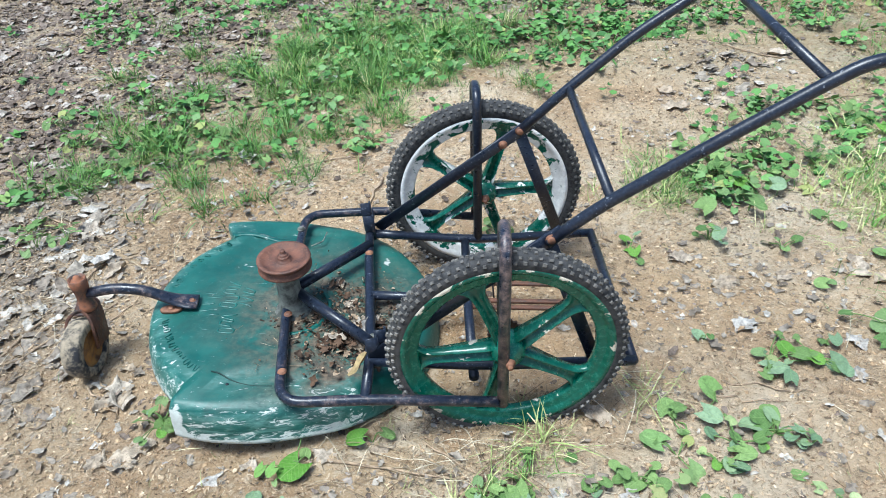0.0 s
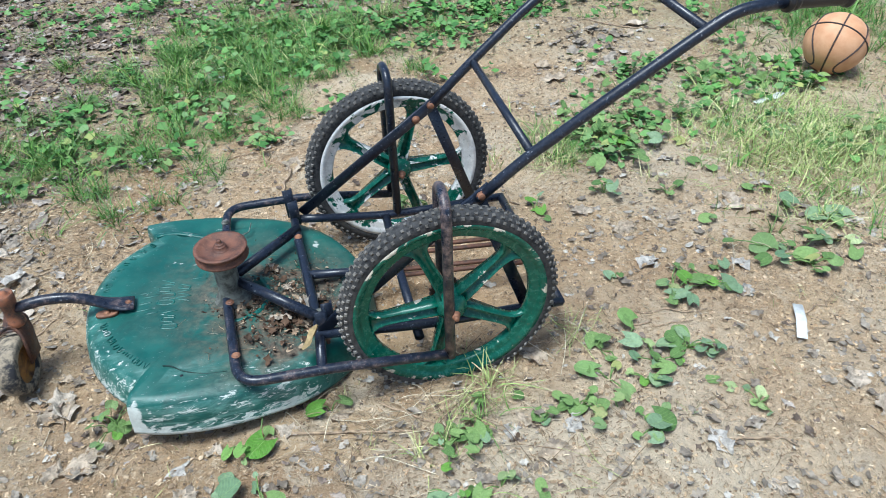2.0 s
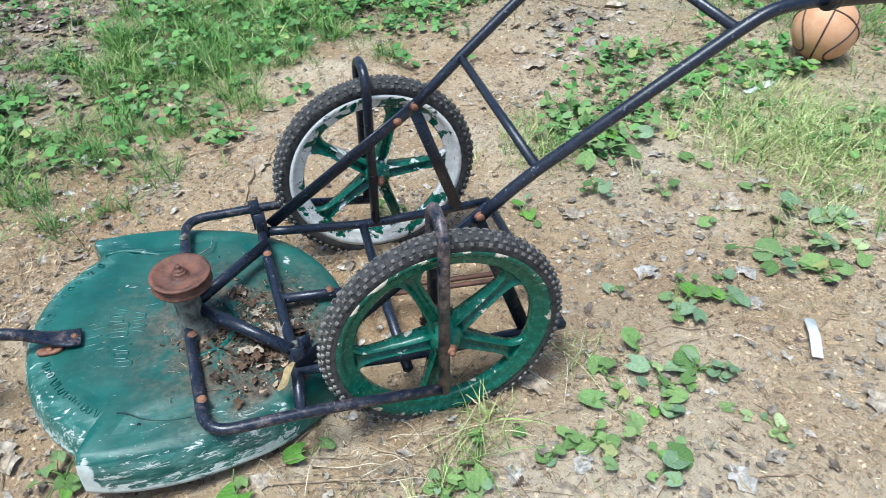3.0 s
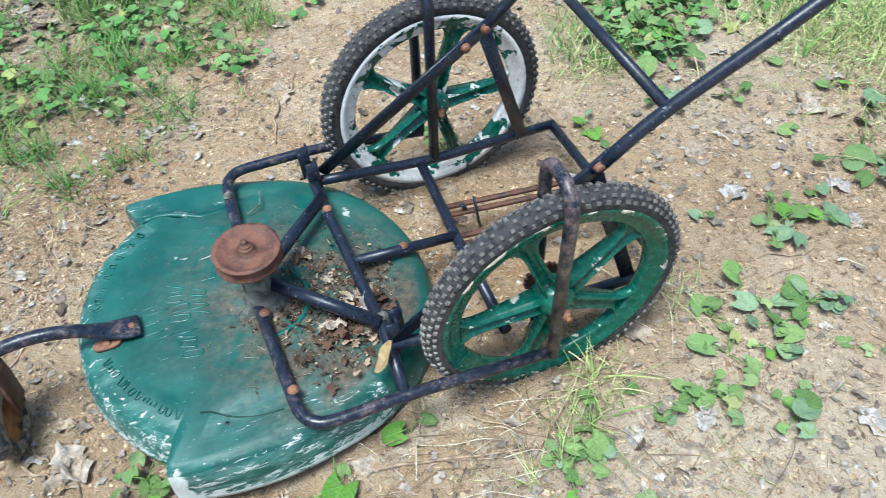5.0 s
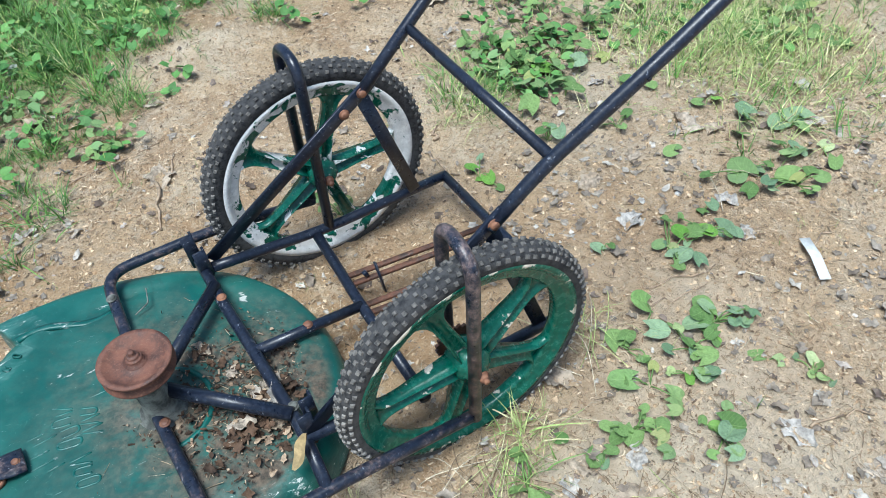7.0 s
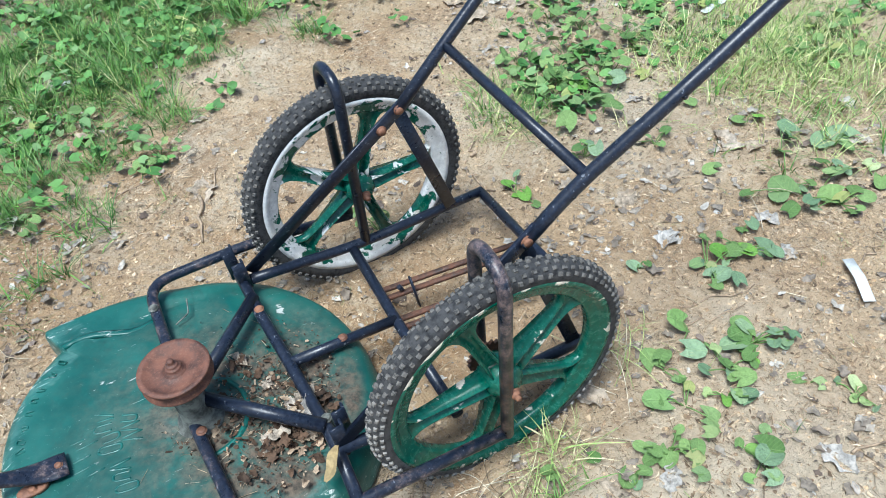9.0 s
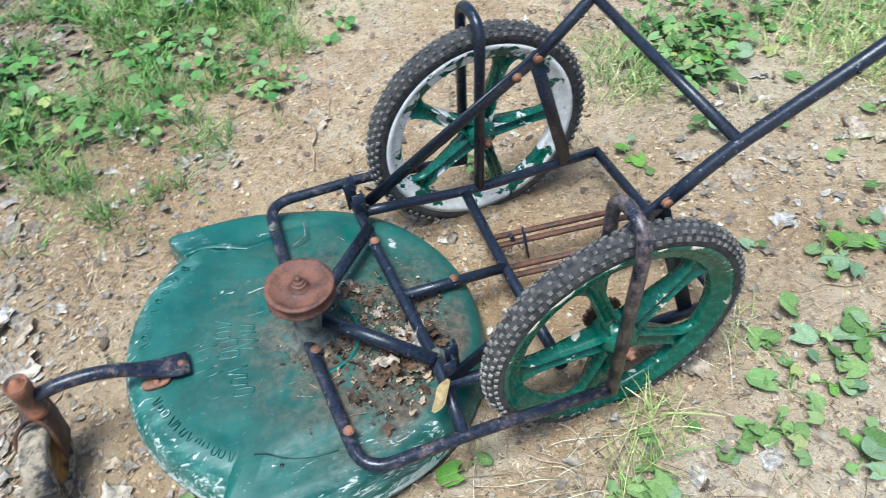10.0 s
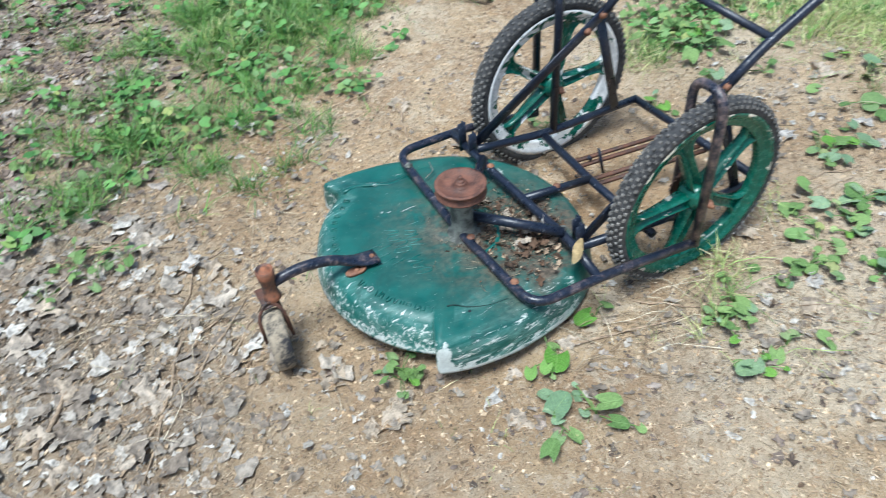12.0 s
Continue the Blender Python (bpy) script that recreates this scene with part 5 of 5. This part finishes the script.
for spots, label, tall, group in ((VINE + VINE_END, CREEPER, 0.030, "creepers on the open soil"), (NEAR, CREEPER, 0.034, "creepers on the open soil"), (TRIO, CREEPER, 0.034, "creepers on the open soil"), (SPECK, "sparse small yellowing weed seedling on bare soil", 0.012, "seedlings"), (OPEN, CREEPER, 0.030, "creepers on the open soil"), (PATCH, CREEPER, 0.035, "creepers in dry grass"), (DENSE, "thick clump of green heart-leaved weed beside the handle", 0.055, "weeds beside the handle"), (LONE, "small single green weed growing from trodden soil", 0.026, "seedlings"), (TUFT, "low green weed among dry grass stalks by the wheel", 0.042, "weeds in front of the mower"), (EDGE, CREEPER, 0.034, "weeds in front of the mower"), (DECKSIDE, "bright green broad-leaved weed growing beside the deck", 0.045, "weeds in front of the mower"), (BALLW, "bright green leafy weed growing beside the ball", 0.07, "weeds by the ball")):
    creeping_weeds(spots, label, tall, group)

RIGHT = ((0.74, 1.12), (0.74, 0.93), (0.79, 0.85), (0.87, 1.05), (0.80, 0.95), (0.90, 0.93), (1.50, 1.28), (1.53, 1.16), (1.26, 1.04), (1.24, 1.42), (1.14, 1.38), (1.28, 1.22), (1.02, 1.18), (1.10, 1.05), (0.98, 1.30), (1.36, 1.32), (1.60, 0.55), (1.45, 0.62), (1.62, 0.70))
LEFT = ((-1.07, 1.39), (-1.05, 1.58), (-1.11, 1.19), (-0.85, 1.31), (-0.92, 1.26), (-1.26, 1.22), (-1.40, 1.40), (-0.45, 1.43), (-0.40, 1.25), (-0.34, 1.31), (-0.72, 1.23), (-1.30, 0.78), (-1.22, 0.81), (-1.34, 0.86), (-1.43, 0.78), (-1.45, 1.08), (-0.76, 0.09), (-0.95, 1.45), (-0.98, 1.75), (-1.2, 1.65), (-0.85, 1.62), (-1.35, 1.95), (-0.55, 1.62), (-0.9, 2.0), (0.05, 0.70), (-1.15, 1.5), (-0.88, 1.42), (-1.0, 1.32), (-1.5, 1.55))
for spots, leaves, size, reach, tall, group in ((RIGHT, 12, 0.029, 0.065, 0.055, "weeds beside the handle"), (LEFT, 10, 0.025, 0.060, 0.045, "weeds in the leaf litter")):
    for x, y in spots:
        weed(x, y, leaves + rnd.randrange(-2, 3), size, reach, tall * rnd.uniform(0.7, 1.2), group)
# the thick cover behind the path, past counting
SMALL_HEARTS = [blade(1, heart, 4, 3, rnd.uniform(0.05, 0.4), rnd.uniform(-0.5, 0.2), 0.04, 0.30, 60 + i) for i in range(5)]
spots = []
ZONES = ((0.42, 2.22, 0.42, 0.20, 1000, 0.055), (1.0, 2.45, 0.5, 0.24, 600, 0.06), (2.45, 2.30, 0.25, 0.22, 800, 0.11), (1.20, 1.32, 0.25, 0.18, 190, 0.035), (1.15, 0.98, 0.20, 0.18, 70, 0.03), (-0.95, 1.5, 0.35, 0.28, 260, 0.05), (-0.30, 2.0, 0.30, 0.20, 170, 0.07), (-0.55, 2.55, 0.9, 0.25, 420, 0.06), (-0.35, 1.55, 0.22, 0.14, 70, 0.04), (0.78, 0.92, 0.11, 0.13, 90, 0.05), (1.60, 0.85, 0.25, 0.25, 130, 0.035), (0.5, 2.9, 1.4, 0.25, 1100, 0.08), (-1.5, 2.1, 0.4, 0.4, 130, 0.05), (1.9, 1.2, 0.4, 0.35, 150, 0.04))
for cx, cy, sx, sy, count, tall in ZONES:
    hubs = [(rnd.gauss(cx, sx), rnd.gauss(cy, sy)) for _ in range(max(8, count // 9))]
    for _ in range(count):
        hx, hy = rnd.choice(hubs)
        x, y = rnd.gauss(hx, 0.035), rnd.gauss(hy, 0.035)
        spots.append(lay(x, y, rnd.uniform(0.15, 1.0) * tall, rnd.uniform(0, 6.3), rnd.gauss(0, 0.35), rnd.gauss(0, 0.35), rnd.uniform(0.012, 0.034)))
tagged(cast("ground_weeds", SMALL_HEARTS, spots, LEAF_MANY), "dense low green weeds with small round leaves", "weeds", kind="stuff")

# ---- single fallen leaves ----
FALLEN = ((0.183, 0.034, 0.082), (0.200, -0.174, 0.060), (0.159, -0.231, 0.116), (0.115, -0.134, 0.063), (0.474, -0.293, 0.075), (0.525, 0.560, 0.072), (0.766, 0.466, 0.058), (0.600, 0.444, 0.073), (0.598, 0.289, 0.076), (0.833, 0.212, 0.061), (0.964, 0.474, 0.093), (1.009, 0.424, 0.067), (0.789, 0.103, 0.049), (0.900, 0.772, 0.050), (1.348, 0.422, 0.061), (-0.750, 1.237, 0.097), (0.854, -0.217, 0.071), (0.864, -0.309, 0.083), (0.331, 0.085, 0.028))
FALLEN_BACK = ((-0.567, 1.875, 0.145), (-0.717, 1.817, 0.106), (-0.510, 1.525, 0.100), (0.943, 1.453, 0.113), (0.773, 1.446, 0.102), (0.792, 1.621, 0.075), (1.334, 1.866, 0.116), (1.240, 1.779, 0.087), (0.516, 0.559, 0.061), (0.768, 0.462, 0.055), (0.613, 0.442, 0.063), (-1.037, 2.656, 0.091), (0.143, 2.489, 0.142), (0.512, 2.495, 0.087), (0.681, 1.170, 0.060), (-0.876, 0.183, 0.100), (-0.792, 0.027, 0.080))
FALLEN_LITTER = ((-0.887, 0.165, 0.089), (-1.042, 0.554, 0.118), (-0.888, 0.268, 0.053), (-1.420, 0.743, 0.113), (-1.500, 0.339, 0.084), (-1.429, 0.448, 0.087), (-1.389, 0.305, 0.068), (-1.253, 0.324, 0.122), (-1.314, 0.198, 0.091), (-1.072, 0.691, 0.093), (-0.816, -0.005, 0.085), (-1.298, 0.809, 0.065), (-0.764, 1.252, 0.106), (-0.771, 1.849, 0.116), (-1.508, 0.649, 0.094), (-1.466, 0.242, 0.081), (-1.211, 0.049, 0.061))
FALLEN_MORE = ((-0.61, 1.92, 0.11), (-0.57, 1.96, 0.09), (0.07, -0.15, 0.05), (0.79, 0.11, 0.05), (-0.87, 0.0, 0.06), (0.54, -0.42, 0.07), (-1.03, 0.64, 0.08), (-1.16, 0.84, 0.09), (-0.39, -0.02, 0.06), (-0.28, 1.09, 0.10), (0.95, 1.60, 0.07), (1.07, 1.80, 0.07), (-0.70, 2.12, 0.08), (1.24, 0.29, 0.06), (1.52, 1.22, 0.06), (-0.55, -0.03, 0.05), (-0.27, -0.01, 0.06), (-0.62, -0.06, 0.07), (-0.60, -0.14, 0.07), (-0.20, 1.42, 0.06), (-0.33, 0.02, 0.05))
FALLEN_MESH = []
for i in range(12):
    v, f = blade(1, lobed(i), 15, 7, rnd.uniform(-0.15, 0.35), rnd.uniform(-0.3, 0.6), 0.12, 0.0, i, 0.10)
    me = bpy.data.meshes.new("fallen_leaf")
    me.from_pydata(v, [], f)
    me.materials.append(DEAD)
    me.polygons.foreach_set("use_smooth", [True] * len(me.polygons))
    FALLEN_MESH.append(me)
for x, y, size in FALLEN + FALLEN_BACK + FALLEN_LITTER + FALLEN_MORE:
    ob = new("fallen_leaf", FALLEN_MESH[rnd.randrange(len(FALLEN_MESH))])
    ob.matrix_basis = lay(x, y, 0.004, rnd.uniform(0, 6.3), rnd.gauss(0, 0.10), rnd.gauss(0, 0.12), size) @ Matrix.Translation((-0.5, 0, 0))
    tagged(ob, "dry curled grey-brown fallen leaf lying on soil", "leaf", "single fallen leaves")

# ---- twigs and scraps ----
TWIGS = ((-0.29, 1.07, -0.34, 0.90, 0.005), (-0.22, 1.16, -0.28, 1.02, 0.0025), (-1.36, 0.16, -0.98, 0.50, 0.0035), (-1.15, 0.40, -1.02, 0.52, 0.004), (-1.06, 0.36, -0.93, 0.50, 0.003), (-1.12, 0.68, -0.96, 0.72, 0.003), (-0.66, 1.15, -0.25, 1.24, 0.0022), (0.47, 0.11, 0.66, 0.07, 0.0022), (0.86, 0.00, 0.98, 0.02, 0.0025), (-1.0, 1.45, -0.45, 1.62, 0.003), (0.38, 0.80, 0.42, 0.88, 0.005), (0.33, 0.76, 0.35, 0.66, 0.004), (-0.96, 0.20, -0.86, 0.12, 0.003))
MORE_TWIGS = ((-1.35, 0.95, -1.10, 0.80, 0.003), (0.50, -0.30, 0.62, -0.34, 0.003), (-0.38, -0.03, -0.12, -0.10, 0.0035), (-0.20, 0.0, 0.0, -0.14, 0.0025), (1.30, 1.45, 1.75, 1.50, 0.003), (0.95, 1.95, 1.40, 1.80, 0.004), (-0.55, 1.37, -0.256, 1.298, 0.002), (-1.06, 0.70, -1.15, 0.48, 0.003), (-1.06, 0.42, -1.20, 0.30, 0.004), (-1.16, 0.46, -1.34, 0.08, 0.004), (-1.50, 0.30, -1.42, 0.44, 0.007), (-0.97, 0.27, -0.90, 0.20, 0.003), (0.44, 0.08, 0.60, 0.05, 0.002))
for ax, ay, bx, by, r in TWIGS + MORE_TWIGS:
    pts = []
    for i in range(7):
        s = i / 6
        x, y = ax + (bx - ax) * s + rnd.gauss(0, 0.006), ay + (by - ay) * s + rnd.gauss(0, 0.006)
        pts.append((x, y, ground_z(x, y) + r * 0.7 + rnd.uniform(0, 0.004)))
    v, f = sweep(pts, circle(r, 6), (0, 0, 1), [(1.1 - 0.6 * i / 6,) * 2 for i in range(7)])
    tagged(link_mesh("twig", v, f, TWIG), "thin dry brown twig lying on soil", "twig", "twigs")

tagged(link_mesh("plastic_strip", *sweep([(0.868, 0.020, 0.008), (0.842, -0.030, 0.012), (0.808, -0.085, 0.007)], box_profile(0.024, 0.002, 0.0005), (0, 0, 1)), WHITE_PLASTIC), "flat white plastic strip lying on bare soil", "plastic strip")
for x, y, s in ((0.755, 0.293, 0.008), (0.78, 0.115, 0.009)):
    v, f = revolve([(0.0001, 0.55), (0.6, 0.5), (1.0, 0.1), (0.8, -0.3), (0.0001, -0.35)], (0, 0, 0), "Z", 9)
    v = [q * s * (1 + 0.35 * noise.noise(q * 2.1 + Vector((x, y, 0)))) + Vector((x, y, ground_z(x, y) + 0.3 * s)) for q in v]
    tagged(link_mesh("pale_stone", v, f, PAPER, False), "small pale white stone on bare soil", "stone", "pale stones")
for x, y, yaw, length in ((1.42, 1.026, 0.15, 0.058), (1.50, 1.045, 0.35, 0.060), (-0.513, 1.845, 1.2, 0.055)):
    scrap = [(x + d * length * math.cos(yaw), y + d * length * math.sin(yaw), ground_z(x, y) + 0.012 + 0.004 * math.sin(5 * d)) for d in (-0.5, -0.2, 0.15, 0.5)]
    tagged(link_mesh("paper_scrap", *sweep(scrap, box_profile(0.026, 0.002, 0.0004), (0, 0, 1), [(0.8, 1), (1.1, 1), (1, 1), (0.75, 1)]), WHITE_PLASTIC), "small torn white scrap lying on soil", "scrap", "white scraps")
v, f = revolve([(0.0001, 0.9), (0.5, 0.7), (1.0, 0.2), (0.9, -0.2), (0.0001, -0.25)], (0, 0, 0), "Z", 28)
v = [Vector((q.x, q.y, 0.8 * q.z)) * 0.046 * (1 + 0.45 * noise.noise(q * 2.2)) + Vector((2.02, 0.86, 0.014)) for q in v]
tagged(link_mesh("crumpled_paper", v, f, PAPER), "crumpled pale grey paper in the grass", "paper")

tagged(link_mesh("pale_pole", *tube([(2.07, 1.97, -0.02), (2.22, 2.16, 1.10)], 0.014)[:2], POLE), "thin pale grey pole standing in the weeds", "pole")

# ---- what lies on the deck ----
spots = []
for _ in range(170):
    x, y = rnd.gauss(-0.36, 0.09), rnd.gauss(0.24, 0.11)
    if (x + 0.48) ** 2 + (y - 0.345) ** 2 < 0.25 ** 2:
        spots.append(Matrix.Translation((x, y, 0.1345 + deck_fall(x))) @ Euler((0, rnd.gauss(0, 0.06), rnd.uniform(0, 6.3))).to_matrix().to_4x4() @ Matrix.Scale(rnd.uniform(0.010, 0.035), 4))
tagged(cast("deck_straw", STRAWS, spots, STRAW), "bits of dry straw lying on the deck", "straw", kind="stuff")
spots = []
while len(spots) < 1500:
    x, y = rnd.gauss(-0.335, 0.075), rnd.gauss(0.235, 0.095)
    if (x + 0.48) ** 2 + (y - 0.345) ** 2 < 0.27 ** 2:
        spots.append(Matrix.Translation((x, y, 0.134 + deck_fall(x) + rnd.uniform(0, 0.004))) @ Euler((rnd.gauss(0, 0.5), rnd.gauss(0, 0.5), rnd.uniform(0, 6.3))).to_matrix().to_4x4() @ Matrix.Scale(rnd.uniform(0.002, 0.006) * rnd.choice((0.7, 1, 1, 2.0)), 4))
for _ in range(160):
    a, d = rnd.uniform(0, 6.3), 0.05 + abs(rnd.gauss(0, 0.03))
    spots.append(Matrix.Translation((-0.474 + d * math.cos(a), 0.303 + d * math.sin(a), 0.126)) @ Euler((rnd.gauss(0, 0.5), rnd.gauss(0, 0.5), rnd.uniform(0, 6.3))).to_matrix().to_4x4() @ Matrix.Scale(rnd.uniform(0.003, 0.009), 4))
heap = []
for cx, cy, spread_by, n in ((-0.325, 0.205, 0.028, 60), (-0.365, 0.175, 0.035, 40), (-0.300, 0.245, 0.022, 30), (-0.440, 0.290, 0.035, 30), (-0.36, 0.38, 0.02, 8)):
    for _ in range(n):
        x, y = rnd.gauss(cx, spread_by), rnd.gauss(cy, spread_by)
        heap.append(Matrix.Translation((x, y, 0.134 + deck_fall(x) + rnd.uniform(0, 0.012))) @ Euler((rnd.gauss(0, 0.5), rnd.gauss(0, 0.5), rnd.uniform(0, 6.3))).to_matrix().to_4x4() @ Matrix.Scale(rnd.uniform(0.008, 0.028), 4))
tagged(cast("deck_leaf_scraps", LEAVES, heap, DECK_CRUMB), "torn brown leaf scraps heaped on the deck", "debris", kind="stuff")
tagged(cast("deck_debris", FLAKES, spots, DECK_CRUMB), "brown leaf crumbs and soil lying on the deck", "debris", kind="stuff")
for x, y, z, size, yaw, pitch in ((-0.362, 0.375, 0.140, 0.05, 2.2, 0.1), (-0.318, 0.235, 0.142, 0.055, 0.6, 0.2), (-0.345, 0.190, 0.140, 0.05, 2.9, -0.2), (-0.300, 0.185, 0.146, 0.05, 1.5, -0.3), (-0.375, 0.215, 0.139, 0.04, 4.2, 0.1), (-0.33, 0.26, 0.139, 0.045, 5.2, 0.2), (-0.29, 0.215, 0.142, 0.04, 3.6, -0.1), (-0.335, 0.165, 0.139, 0.035, 0.2, 0.2), (-0.40, 0.16, 0.137, 0.03, 1.1, 0.0), (-0.37, 0.245, 0.139, 0.04, 2.0, 0.1), (-0.31, 0.205, 0.144, 0.045, 5.6, 0.2), (-0.325, 0.215, 0.147, 0.04, 3.1, -0.2), (-0.355, 0.30, 0.139, 0.035, 0.9, 0.1)):
    ob = new("fallen_leaf", FALLEN_MESH[rnd.randrange(len(FALLEN_MESH))])
    ob.matrix_basis = Matrix.Translation((x, y, z - 0.018)) @ Euler((0.2, pitch, yaw)).to_matrix().to_4x4() @ Matrix.Scale(size, 4)
    tagged(ob, "small dry brown leaf lying on the deck", "leaf", "leaves on the deck")
v, f = moved(blade(0.060, lambda s: 0.23 * math.sin(math.pi * min(0.985, s * 0.9 + 0.05)) ** 0.8, 9, 5, 0.35, 0.35, 0.06, 0, 5), Matrix.Translation((-0.288, 0.086, 0.180)) @ Euler((0.35, 0.70, 3.75)).to_matrix().to_4x4())
tagged(link_mesh("yellow_leaf", v, f, YELLOW_LEAF), "yellow willow-shaped leaf leaning on the bracket", "leaf")
